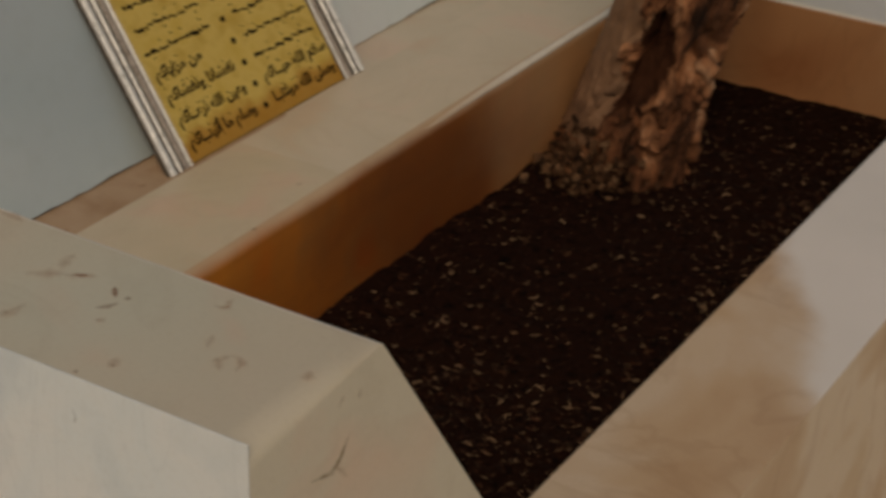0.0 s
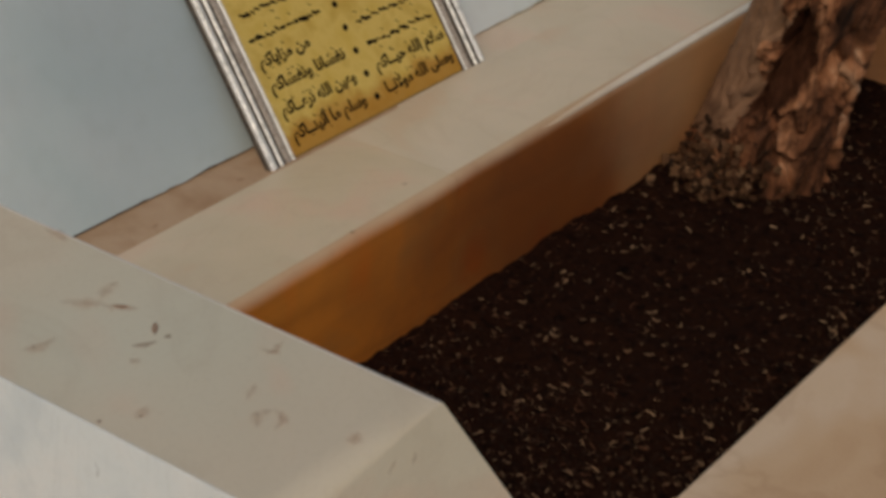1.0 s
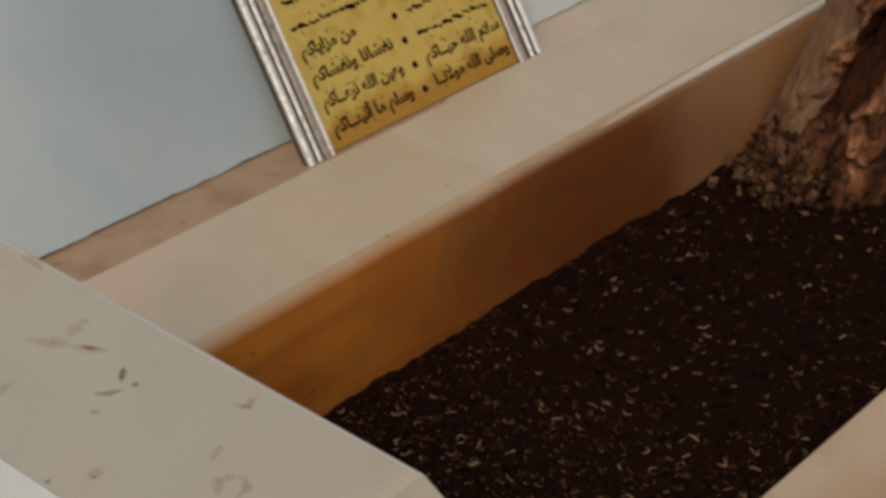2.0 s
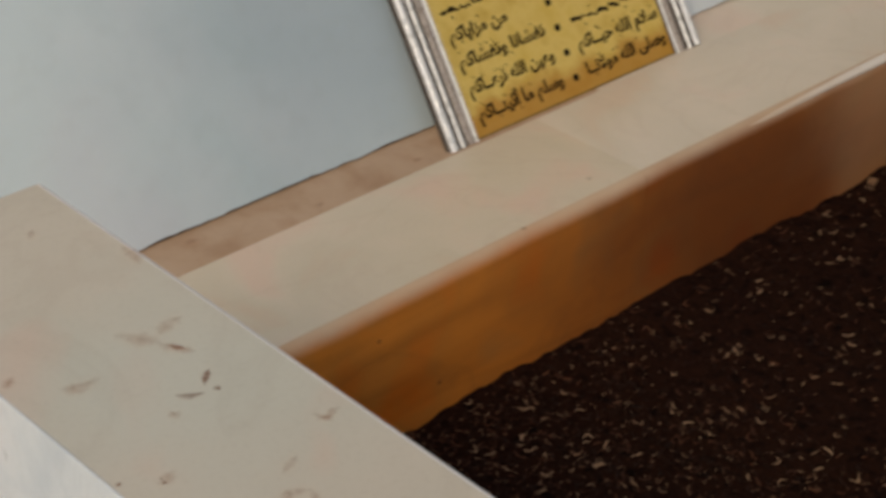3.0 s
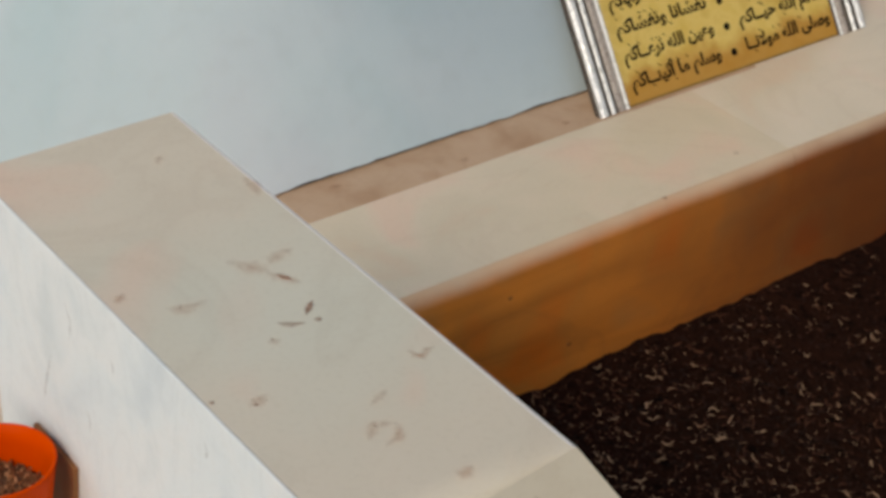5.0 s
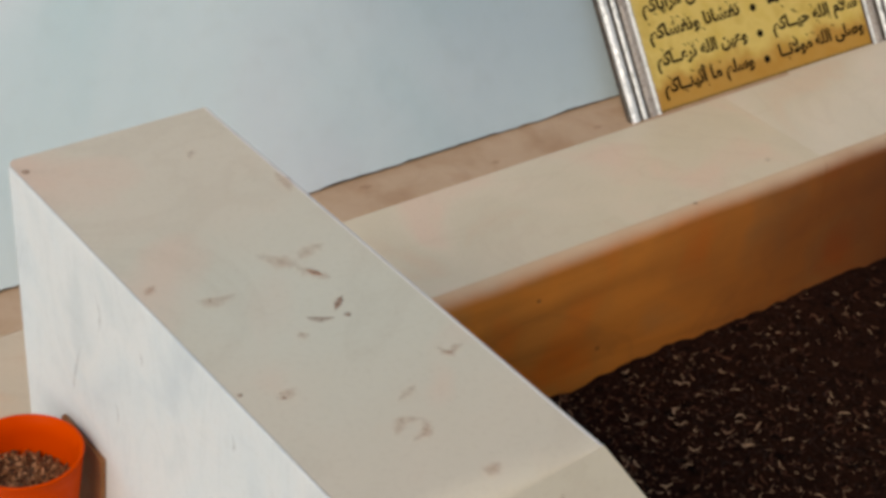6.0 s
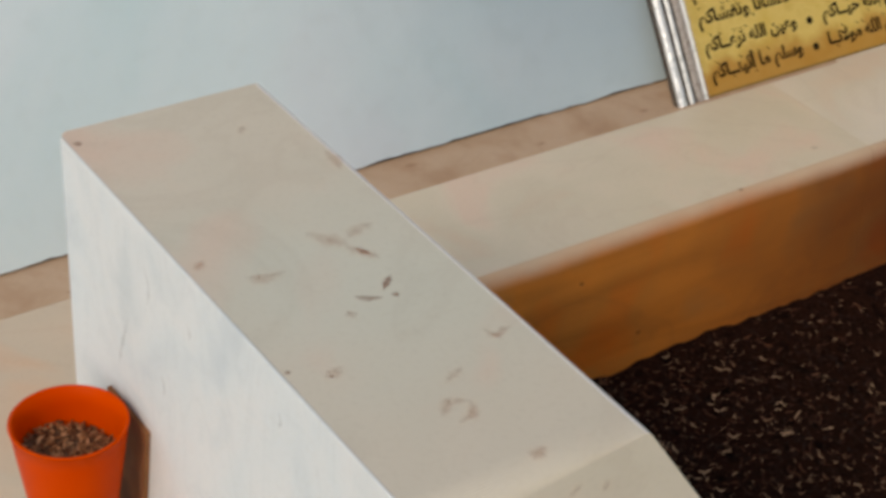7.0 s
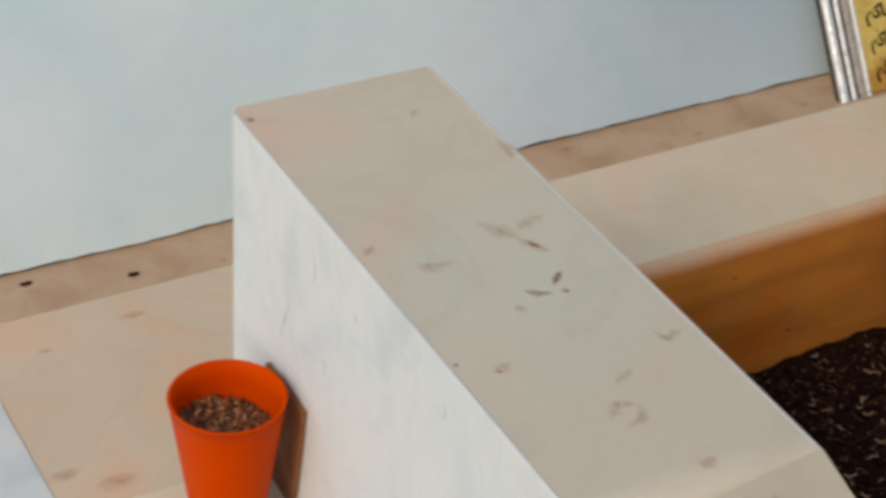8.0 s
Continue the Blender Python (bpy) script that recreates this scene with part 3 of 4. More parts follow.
# ---- the tree trunk ----
def trunk():
    """A leaning trunk, flared at the foot, with plates of bark between deep cracks."""
    bm = bmesh.new()
    steps, levels = 260, 420
    slots = []
    foot, lean = Vector((1.400, 0.062, SOIL_Z - 0.03)), Vector((0.03, -0.245, 1.0))
    rows = []
    for j in range(levels):
        h = 1.25 * (j / (levels - 1)) ** 1.5
        axis = lean * h + Vector((0.012 * math.sin(h * 5), 0.010 * math.sin(h * 4 + 1), 0))
        r = 0.091 - 0.022 * min(h, 1.2) + 0.030 * math.exp(-h / 0.055)
        row = []
        for i in range(steps):
            a = 2 * math.pi * i / steps
            c, s = math.cos(a), math.sin(a)
            p = Vector((c * 1.15, s * 1.15, h * 5.0))
            w = noise.noise_vector(p * 2.2) * 0.45 + noise.noise_vector(p * 6.0) * 0.16
            d = noise.voronoi((p + w) * 1.2)[0]
            plate = min(1.0, (d[1] - d[0]) / 0.16)
            q = Vector((c * 4.5, s * 4.5, h * 13.0)) + w * 2
            e = noise.voronoi(q)[0]
            scale = min(1.0, (e[1] - e[0]) / 0.25)
            ridge = abs(noise.noise(Vector((c * 9, s * 9, h * 16)) + w * 3))
            fine = noise.fractal(p * 7, 0.7, 2.2, 4)
            lift = 0.5 + 0.5 * noise.cell(p * 0.9 + w)
            k = r * (1 + 0.06 * noise.noise((c * 1.3, s * 1.3, h * 5))) + 0.021 * (plate - 0.8) + 0.004 * (scale - 0.8) - 0.005 * ridge + 0.004 * fine + 0.004 * lift * plate
            smooth_side = min(1.0, max(0.0, (3.05 - a) / 0.5)) if a > 1.0 else 0.0
            calm = r * (1 + 0.05 * noise.noise((c * 1.3, s * 1.3, h * 5))) + 0.0025 * fine - 0.006 * max(0.0, 1 - abs(noise.noise((a * 3.0 + h * 5, h * 4.0 - a, 5.5))) / 0.07)
            k += (calm - k) * 0.85 * smooth_side
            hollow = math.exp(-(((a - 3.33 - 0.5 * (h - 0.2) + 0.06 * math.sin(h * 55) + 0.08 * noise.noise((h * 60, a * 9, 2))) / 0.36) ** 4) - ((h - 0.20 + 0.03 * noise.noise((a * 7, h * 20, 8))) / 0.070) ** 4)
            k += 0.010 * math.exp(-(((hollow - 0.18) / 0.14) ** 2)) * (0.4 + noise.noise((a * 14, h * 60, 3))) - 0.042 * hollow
            # faces inside the hollow take a near-black brown
            slots.append(1 if hollow > 0.4 else 2 if a > 1.0 and a + 0.25 * noise.fractal(Vector((a * 5, h * 22, 4)), 0.8, 2.1, 4) < 2.95 and h > 0.075 else 0)
            row.append(bm.verts.new((axis.x + k * c, axis.y + k * s, axis.z)))
        rows.append(row)
    for a, b in zip(rows, rows[1:]):
        for i in range(steps):
            j = (i + 1) % steps
            bm.faces.new((a[i], a[j], b[j], b[i]))
    bm.faces.new(rows[-1])
    tree = thing("tree", "rough reddish brown tree trunk with cracked bark growing from soil", "tree", foot)
    stem = part("trunk", bm, BARK, tree, "", True)
    stem.data.materials.append(HOLLOW_WOOD)
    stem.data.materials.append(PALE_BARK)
    for p, flag in zip(stem.data.polygons, slots):
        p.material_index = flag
    return tree


tree = trunk()


def crumbs():
    """Knobbly bits of bark and dry earth heaped against the trunk's foot."""
    rng = random.Random(31)
    ball = bmesh.new()
    bmesh.ops.create_icosphere(ball, subdivisions=2, radius=1)
    shape, tris = [v.co.copy() for v in ball.verts], [[v.index for v in f.verts] for f in ball.faces]
    ball.free()
    verts, faces = [], []
    for _ in range(300):
        a, up = rng.gauss(2.75, 0.42), min(0.9, abs(rng.gauss(0, 0.38)))
        far = 0.098 + 0.045 * (1 - up) * rng.random() + 0.035 * rng.random() * (up < 0.25)
        x, y = 1.398 + far * math.cos(a), 0.050 + far * math.sin(a) - 0.02 * up
        if y > PIT_BACK - 0.006:
            continue
        m = Matrix.Translation((x, y, SOIL_Z + 0.075 * up + rng.uniform(-0.002, 0.006))) @ Euler((rng.uniform(0, 6), rng.uniform(0, 6), rng.uniform(0, 6))).to_matrix().to_4x4()
        size, seed, base = rng.uniform(0.0018, 0.0050), rng.uniform(0, 90), len(verts)
        for p in shape:
            k = size * (1 + 1.3 * noise.noise(p * 1.7 + Vector((seed, 0, 0))))
            verts.append(m @ Vector((p.x * k * 1.4, p.y * k, p.z * k * 0.8)))
        faces += [[base + i for i in f] for f in tris]
    me = bpy.data.meshes.new("bark_crumbs")
    me.from_pydata(verts, [], faces)
    me.materials.append(CRUMB)
    return new("bark_crumbs", me)


tagged(crumbs(), "knobbly brown bark crumbs heaped at the trunk's foot", "bark crumbs", kind="stuff")


def limb(start, end, r0, r1, seed):
    bm = bmesh.new()
    rows = []
    axis = end - start
    side = axis.cross(Vector((0, 0, 1))).normalized()
    other = axis.cross(side).normalized()
    for j in range(13):
        q = j / 12
        c = start + axis * q + 0.06 * math.sin(math.pi * q) * Vector(noise.noise_vector((seed, q * 2, 0)))
        r = r0 + (r1 - r0) * q
        rows.append([bm.verts.new(c + (side * math.cos(a) + other * math.sin(a)) * r * (1 + 0.15 * noise.noise((a, q * 9, seed)))) for a in (2 * math.pi * i / 14 for i in range(14))])
    for a, b in zip(rows, rows[1:]):
        for i in range(14):
            bm.faces.new((a[i], a[(i + 1) % 14], b[(i + 1) % 14], b[i]))
    bm.faces.new(rows[-1])
    bm.faces.new(rows[0][::-1])
    return part("limb", bm, BARK, tree, "", True)


# limbs and crown are out of view, added to shade the bed's right side
TRUNK_TOP = Vector((0.035, -0.295, 1.2))
TIPS = [Vector((0.9, -0.3, 1.6)), Vector((0.1, -1.0, 1.65)), Vector((0.5, 0.5, 1.75)), Vector((-0.35, -0.2, 1.8)), Vector((0.7, -0.9, 1.9)),
        Vector((0.3, 0.8, 1.8)), Vector((-0.5, 0.5, 1.75)), Vector((-0.35, -0.75, 1.8)), Vector((1.0, 0.6, 1.8)), Vector((0.1, 0.1, 1.9))]
for k, tip in enumerate(TIPS):
    limb(TRUNK_TOP, tip, 0.045, 0.012, k * 3.1)


def crown():
    """Leaves in loose clumps round the limbs' ends, with gaps between."""
    rng = random.Random(9)
    verts, faces = [], []
    clumps = [t + Vector((rng.gauss(0, 0.25), rng.gauss(0, 0.25), rng.gauss(0.05, 0.18))) for t in TIPS for _ in range(13)]
    for c in clumps:
        for _ in range(150):
            p = c + Vector((rng.gauss(0, 0.12), rng.gauss(0, 0.12), rng.gauss(0, 0.09)))
            m = Matrix.Translation(p) @ Euler((rng.uniform(-1, 1), rng.uniform(-1, 1), rng.uniform(0, 6.28))).to_matrix().to_4x4()
            n, size = len(verts), rng.uniform(0.03, 0.055)
            for x, y, z in ((-1, 0, 0), (-0.2, 0.45, 0.12), (1, 0, -0.1), (-0.2, -0.45, 0.12)):
                verts.append(m @ (Vector((x, y, z)) * size))
            faces += [(n, n + 1, n + 2), (n, n + 2, n + 3)]
    me = bpy.data.meshes.new("crown")
    me.from_pydata(verts, [], faces)
    me.materials.append(LEAF)
    ob = new("crown", me)
    ob.parent = tree
    return tagged(ob, "unseen green leafy crown added for shade")


crown()

# ---- the marble block ----
BLOCK_LEFT, BLOCK_FRONT, BLOCK_BACK = -0.1525, -0.436, 0.003
block = thing("marble_block", "tall marble block with dusty cream top and white sides", "marble block", (-0.08, -0.2, GROUND_Z))
BO = Vector((-0.08, -0.2, GROUND_Z))
SPLAY = 0.67


def left_shift(y):
    """The left face is not quite square to the wall: it steps in towards the back."""
    return 0.0015 - 0.0050 * min(1.0, max(0.0, (BLOCK_BACK - y) / (BLOCK_BACK - BLOCK_FRONT)))



def at_block(profile):
    return [(a - BO.x, z - BO.z) for a, z in profile]


foot_x = SPLAY * (-LEDGE + 0.004)
def worn_body():
    """The block's mass, its front, side and back edges worn round."""
    bm = prism(at_block([(BLOCK_LEFT + 0.0018, 0), (BLOCK_LEFT + 0.0018, GROUND_Z), (foot_x + 0.03, GROUND_Z), (foot_x, LEDGE - 0.004), (-0.002, 0)]), BLOCK_FRONT - BO.y, BLOCK_BACK - BO.y, 0)
    for v in bm.verts:
        if v.co.y < -0.2 and v.co.x > 0.05 and v.co.z > 0.7:
            v.co.x -= 0.006
    front, left, top = BLOCK_FRONT - BO.y, BLOCK_LEFT + 0.0018 - BO.x, -BO.z
    flat = lambda e, k, value: all(abs(v.co[k] - value) < 1e-4 for v in e.verts)
    corner = [e for e in bm.edges if flat(e, 0, left) and flat(e, 1, BLOCK_BACK - BO.y)]
    bmesh.ops.bevel(bm, geom=corner, offset=0.007, segments=5, profile=0.5, affect="EDGES")
    worn = [e for e in bm.edges if flat(e, 2, top) and not flat(e, 0, left) and not flat(e, 1, front) and e.calc_length() > 0.05]
    bmesh.ops.bevel(bm, geom=worn, offset=0.0028, segments=4, profile=0.5, affect="EDGES")
    worn = [e for e in bm.edges if flat(e, 2, top) and flat(e, 1, front) and e.calc_length() > 0.05]
    bmesh.ops.bevel(bm, geom=worn, offset=0.021, segments=16, profile=0.5, affect="EDGES")
    for v in bm.verts:
        if v.co.x < left + 0.008:
            v.co.x += left_shift(v.co.y + BO.y)
    return bm


body = part("body", worn_body(), TOP_STONE, block, "dusty cream marble with brown smears")
body.data.materials.append(HIGHLIGHT_STONE)
for p in body.data.polygons:  # edge highlight on the right arris, put into its colour
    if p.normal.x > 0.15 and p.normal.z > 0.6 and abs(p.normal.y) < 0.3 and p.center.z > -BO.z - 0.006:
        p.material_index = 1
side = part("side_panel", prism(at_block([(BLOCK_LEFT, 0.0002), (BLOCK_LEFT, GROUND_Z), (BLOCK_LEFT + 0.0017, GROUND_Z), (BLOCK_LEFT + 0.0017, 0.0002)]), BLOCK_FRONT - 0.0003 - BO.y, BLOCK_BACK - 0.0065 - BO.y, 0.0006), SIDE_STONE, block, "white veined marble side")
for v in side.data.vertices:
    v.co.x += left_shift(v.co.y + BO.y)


def smear(points, width, seed):
    """A short brushed streak that thins out at both ends."""
    bm = bmesh.new()
    n = 12
    left, right, mid = [], [], []
    pts = [Vector(p) for p in points]
    for i in range(n + 1):
        s = i / n * (len(pts) - 1)
        k = min(int(s), len(pts) - 2)
        p = pts[k].lerp(pts[k + 1], s - k)
        d = (pts[k + 1] - pts[k]).normalized()
        side = Vector((-d.y, d.x))
        full = math.sin(math.pi * min(max(i / n, 0.04), 0.96))
        w = width * full ** 0.6 * (0.85 + 0.6 * noise.noise((seed, i * 0.6, 0)))
        left.append(bm.verts.new((*(p + side * w), 0)))
        right.append(bm.verts.new((*(p - side * w), 0)))
        mid.append(bm.verts.new((*p, 0.0005 * full ** 0.5)))
    for i in range(n):
        bm.faces.new((left[i], mid[i], mid[i + 1], left[i + 1]))
        bm.faces.new((mid[i], right[i], right[i + 1], mid[i + 1]))
    return bm


STREAKS = [
    (((-0.050, -0.196), (-0.040, -0.191), (-0.028, -0.189)), 0.0072, SMEAR),
    (((-0.056, -0.203), (-0.051, -0.214), (-0.044, -0.224)), 0.0070, SMEAR),
    (((-0.052, -0.208), (-0.050, -0.213), (-0.047, -0.218)), 0.0028, SMEAR_DARK),
    (((-0.069, -0.179), (-0.062, -0.192), (-0.053, -0.203)), 0.0094, SMEAR),
    (((-0.079, -0.251), (-0.074, -0.257), (-0.065, -0.260)), 0.0035, SMEAR_DARK),
    (((-0.061, -0.254), (-0.055, -0.248), (-0.049, -0.243)), 0.0032, SMEAR_DARK),
    (((-0.032, -0.315), (-0.030, -0.325), (-0.024, -0.323)), 0.0046, SMEAR),
    (((-0.029, -0.324), (-0.023, -0.321), (-0.017, -0.321)), 0.0038, SMEAR),
    (((-0.079, -0.346), (-0.071, -0.342), (-0.063, -0.339)), 0.0043, SMEAR),
    (((-0.097, -0.370), (-0.087, -0.360), (-0.076, -0.366)), 0.0055, SMEAR),
    (((-0.076, -0.366), (-0.080, -0.376), (-0.092, -0.379)), 0.0049, SMEAR),
    (((-0.147, -0.183), (-0.143, -0.180), (-0.137, -0.175)), 0.0052, SMEAR),
    (((-0.125, -0.203), (-0.117, -0.210), (-0.101, -0.209)), 0.0067, SMEAR),
    (((-0.134, -0.309), (-0.128, -0.309), (-0.121, -0.305)), 0.0064, SMEAR),
    (((-0.094, -0.264), (-0.090, -0.266), (-0.086, -0.266)), 0.0052, SMEAR),
    (((-0.009, -0.100), (-0.008, -0.112), (-0.012, -0.125)), 0.0065, SMEAR),
    (((-0.076, -0.424), (-0.070, -0.420), (-0.064, -0.418)), 0.0072, SMEAR),
    (((-0.047, -0.055), (-0.043, -0.051), (-0.040, -0.047)), 0.0043, SMEAR),
]
for k, (points, width, material) in enumerate(STREAKS):
    s = part("smear", smear([(x - BO.x, y - BO.y) for x, y in points], width, k * 1.9), material, block, "faint brown smear")
    s.location.z = -BO.z + 0.0002
for k, (x, y, r) in enumerate(((-0.057, -0.261, 0.0028), (-0.149, -0.295, 0.0022), (-0.1445, -0.016, 0.0034), (-0.130, -0.310, 0.0016))):
    s = part("speck", flat_spot(r, r, k + 31.0), SMEAR_DARK, block, "tiny dark speck")
    s.location = (x - BO.x, y - BO.y, -BO.z + 0.0002)

TWIG = [((-0.090, -0.064), (-0.067, -0.070), (-0.057, -0.064), (-0.046, -0.050)), ((-0.062, -0.068), (-0.055, -0.075), (-0.049, -0.083)), ((-0.060, -0.024), (-0.055, -0.020), (-0.051, -0.017)), ((-0.036, -0.030), (-0.034, -0.026), (-0.035, -0.021))]
for k, points in enumerate(TWIG):
    s = part("smear", smear([(x - BO.x, z - BO.z) for x, z in points], 0.0036, k * 2.7 + 40), SMEAR if k else MOSS, block, "greenish brown smear")
    s.matrix_basis = pose(0, BLOCK_FRONT - 0.0003 - BO.y, 0, 90, 0, 0)

CRACKS = [((0.125, -0.028), (0.132, -0.040), (0.128, -0.057)), ((0.098, -0.085), (0.088, -0.110), (0.080, -0.134)), ((0.184, -0.036), (0.187, -0.041), (0.186, -0.047)), ((0.146, -0.098), (0.149, -0.106), (0.147, -0.116)), ((0.295, -0.024), (0.298, -0.030), (0.296, -0.036))]
for k, points in enumerate(CRACKS):
    s = part("vein", smear([(BO.y + y, z - BO.z) for y, z in points], 0.0022, k * 4.1 + 60), VEIN, block, "grey vein")
    s.matrix_basis = pose(BLOCK_LEFT + left_shift(-points[1][0]) - 0.0002 - BO.x, 0, 0, 90, 0, -90)

# ---- the floor beside the block and what stands there ----
side_floor = mesh_object("pavement", slab(-0.262, PIT_START - 0.0008, -0.05, STRIP_FRONT - 0.0008, GROUND_Z, LEDGE, 0.002), PAVING_STONE)
tagged(side_floor, "cream marble paving between block and wall", "paving", kind="structure")
low_slab = mesh_object("marble_slab", slab(-0.60, -0.2605, -0.30, STRIP_FRONT - 0.02, GROUND_Z, LEDGE + 0.0012, 0.0006, 2), SIDE_STONE)
for k, (x, y, r) in enumerate(((-0.205, 0.263, 0.008), (-0.209, 0.085, 0.022), (-0.121, 0.28, 0.014), (-0.245, 0.108, 0.016))):
    s = flat_spot(r, r * 0.5, k + 51.0)
    s = part("stain", s, SMEAR, side_floor, "faint brown stain")
    s.location = (x, y, LEDGE + 0.0002)
tagged(low_slab, "white marble slab lying beside the paving", "marble slab")
plinth = mesh_object("plinth", slab(-0.262, BLOCK_LEFT - 0.0006, -0.36, -0.055, GROUND_Z, -0.2525, 0.003), LEDGE_STONE)
tagged(plinth, "low cream marble step against the block's side", "step")

cup = thing("plastic_cup", "orange tapered plastic cup half filled with dry seeds", "cup", (-0.1985, -0.1010, -0.2525))
R0, R1, H = 0.0245, 0.0385, 0.104
body = [(0, 0.002)] + [(R0 - 0.002, 0.0018), (R0, 0.004)]
for i in range(1, 9):
    body.append((R0 + (R1 - R0) * i / 8, 0.004 + (H - 0.004) * i / 8))
body += [(R1 + 0.0006, H + 0.0004), (R1 - 0.0004, H + 0.0012), (R1 - 0.0022, H + 0.0004)]
for i in range(7, -1, -1):
    body.append((R0 - 0.0022 + (R1 - R0) * i / 8, 0.005 + (H - 0.005) * i / 8))
body.append((0, 0.005))
part("body", lathe(body, 72), PLASTIC, cup, "", True)


def tapered_slip():
    """A tapering brown slip, its top edge uneven, added for the dark shape beside the cup."""
    bm = bmesh.new()
    x1, n = BLOCK_LEFT + left_shift(-0.125) - 0.0003, 14
    rows = []
    for i in range(n + 1):
        k = i / n
        z = -0.2523 + 0.094 * k
        y0, y1 = -0.110 - 0.0155 * k ** 0.7, -0.066 + 0.0015 * math.sin(5 * k)
        ring = []
        for j in range(9):
            y = y0 + (y1 - y0) * j / 8
            bow = 0.0007 * math.sin(math.pi * j / 8) + 0.0005 * noise.noise((y * 60, z * 60, 1.0))
            ring.append((y, z + (0.0012 * noise.noise((y * 130, 2.0, 0)) if i == n else 0), x1 - 0.0034 + bow))
        rows.append([bm.verts.new((x, y, zz)) for y, zz, x in ring] + [bm.verts.new((x1, y, zz)) for y, zz, x in reversed(ring)])
    m = len(rows[0])
    for a, b in zip(rows, rows[1:]):
        for i in range(m):
            bm.faces.new((a[i], a[(i + 1) % m], b[(i + 1) % m], b[i]))
    bm.faces.new(rows[0])
    bm.faces.new(rows[-1][::-1])
    bmesh.ops.recalc_face_normals(bm, faces=bm.faces[:])
    return bm


board = mesh_object("board", tapered_slip(), SLIP_BROWN)
tagged(board, "small brown slip added upright between cup and block", "board")


def seed_fill():
    bm = lathe([(0, 0.0)] + [(0.0325 * i / 14, 0.0) for i in range(1, 15)] + [(0.029, -0.02), (0, -0.021)], 72)
    for v in bm.verts:
        if v.co.z > -0.01:
            v.co.z += 0.003 * noise.noise(v.co * 130) + 0.0015 * noise.noise(v.co * 420) - 0.004 * (v.co.x / 0.03)
    return bm


fill = part("seed_fill", seed_fill(), SEED, cup, "brown dry seeds")
fill.location.z = 0.077


def seeds():
    """Small husks heaped on the fill."""
    rng = random.Random(21)
    verts, faces = [], []
    for _ in range(520):
        far, a = 0.0318 * math.sqrt(rng.random()), rng.uniform(0, 6.283)
        x, y = far * math.cos(a), far * math.sin(a)
        m = Matrix.Translation((x, y, 0.0015 - 0.004 * (x / 0.03) + rng.uniform(0, 0.003))) @ Euler((rng.uniform(-1, 1), rng.uniform(-1, 1), rng.uniform(0, 6.28))).to_matrix().to_4x4()
        n, size = len(verts), rng.uniform(0.0011, 0.0021)
        for q in ((1.7, 0, 0), (-1.7, 0, 0), (0, 0.7, 0), (0, -0.7, 0), (0, 0, 0.6), (0, 0, -0.6)):
            verts.append(m @ (Vector(q) * size))
        for i, j, k in ((0, 2, 4), (2, 1, 4), (1, 3, 4), (3, 0, 4), (2, 0, 5), (1, 2, 5), (3, 1, 5), (0, 3, 5)):
            faces.append((n + i, n + j, n + k))
    me = bpy.data.meshes.new("seed_heap")
    me.from_pydata(verts, [], faces)
    me.materials.append(HUSK)
    ob = new("seed_heap", me)
    ob.parent, ob.location = cup, (0, 0, 0.0775)
    return tagged(ob, "tan and brown seed husks", kind="stuff")


seeds()

# ---- the framed gilded panel, leaning on the wall ----
PANEL_LEAN = 33.3
panel = thing("framed_inscription", "gilded inscription panel in silvered frame leaning on wall", "picture frame")
panel.matrix_world = pose(0.699, STRIP_FRONT + 0.001, LEDGE + 0.002, -PANEL_LEAN, 0, 0) @ Matrix.Diagonal((1.045, 1, 1, 1))
PW, PH = 0.397, 0.43


def stile(x0, mirror):
    """Three runs of moulding side by side, from the outer edge inwards."""
    # near-black strips draw the dark lines between and beside the mouldings
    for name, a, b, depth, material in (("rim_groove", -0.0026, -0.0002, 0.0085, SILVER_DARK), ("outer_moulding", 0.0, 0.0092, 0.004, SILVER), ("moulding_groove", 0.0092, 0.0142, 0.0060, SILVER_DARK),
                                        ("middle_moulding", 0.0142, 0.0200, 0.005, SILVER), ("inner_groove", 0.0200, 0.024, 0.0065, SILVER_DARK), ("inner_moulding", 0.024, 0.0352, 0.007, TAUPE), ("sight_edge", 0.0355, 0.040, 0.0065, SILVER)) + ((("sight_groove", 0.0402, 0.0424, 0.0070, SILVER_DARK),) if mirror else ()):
        lo, hi = (x0 + a, x0 + b) if not mirror else (x0 - b, x0 - a)
        bm = bmesh.new()
        n = 120 if "groove" not in name else 2
        rows = []
        for j in range(n + 1):
            z = PH * j / n
            wob = 0.0 if n == 2 else 0.0010 * noise.noise((lo * 60, z * 170, 3)) + 0.0006 * noise.noise((lo * 90, z * 420, 6))
            rows.append([bm.verts.new((x, y, z)) for x, y in ((lo, 0.014), (lo, depth + 0.002), (lo * 0.7 + hi * 0.3, depth + wob), (lo * 0.3 + hi * 0.7, depth + wob), (hi, depth + 0.002), (hi, 0.014))])
        for r, s in zip(rows, rows[1:]):
            for i in range(6):
                bm.faces.new((r[i], r[(i + 1) % 6], s[(i + 1) % 6], s[i]))
        bm.faces.new(rows[0])
        bm.faces.new(rows[-1][::-1])
        bmesh.ops.recalc_face_normals(bm, faces=bm.faces[:])
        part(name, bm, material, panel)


stile(0.0, False)
stile(PW, True)
part("gilded_panel", slab(0.0402, PW - 0.0402, 0.0095, 0.0138, 0.0, PH, 0.0004, 1), GOLD, panel, "gilded panel with lines of dark script")
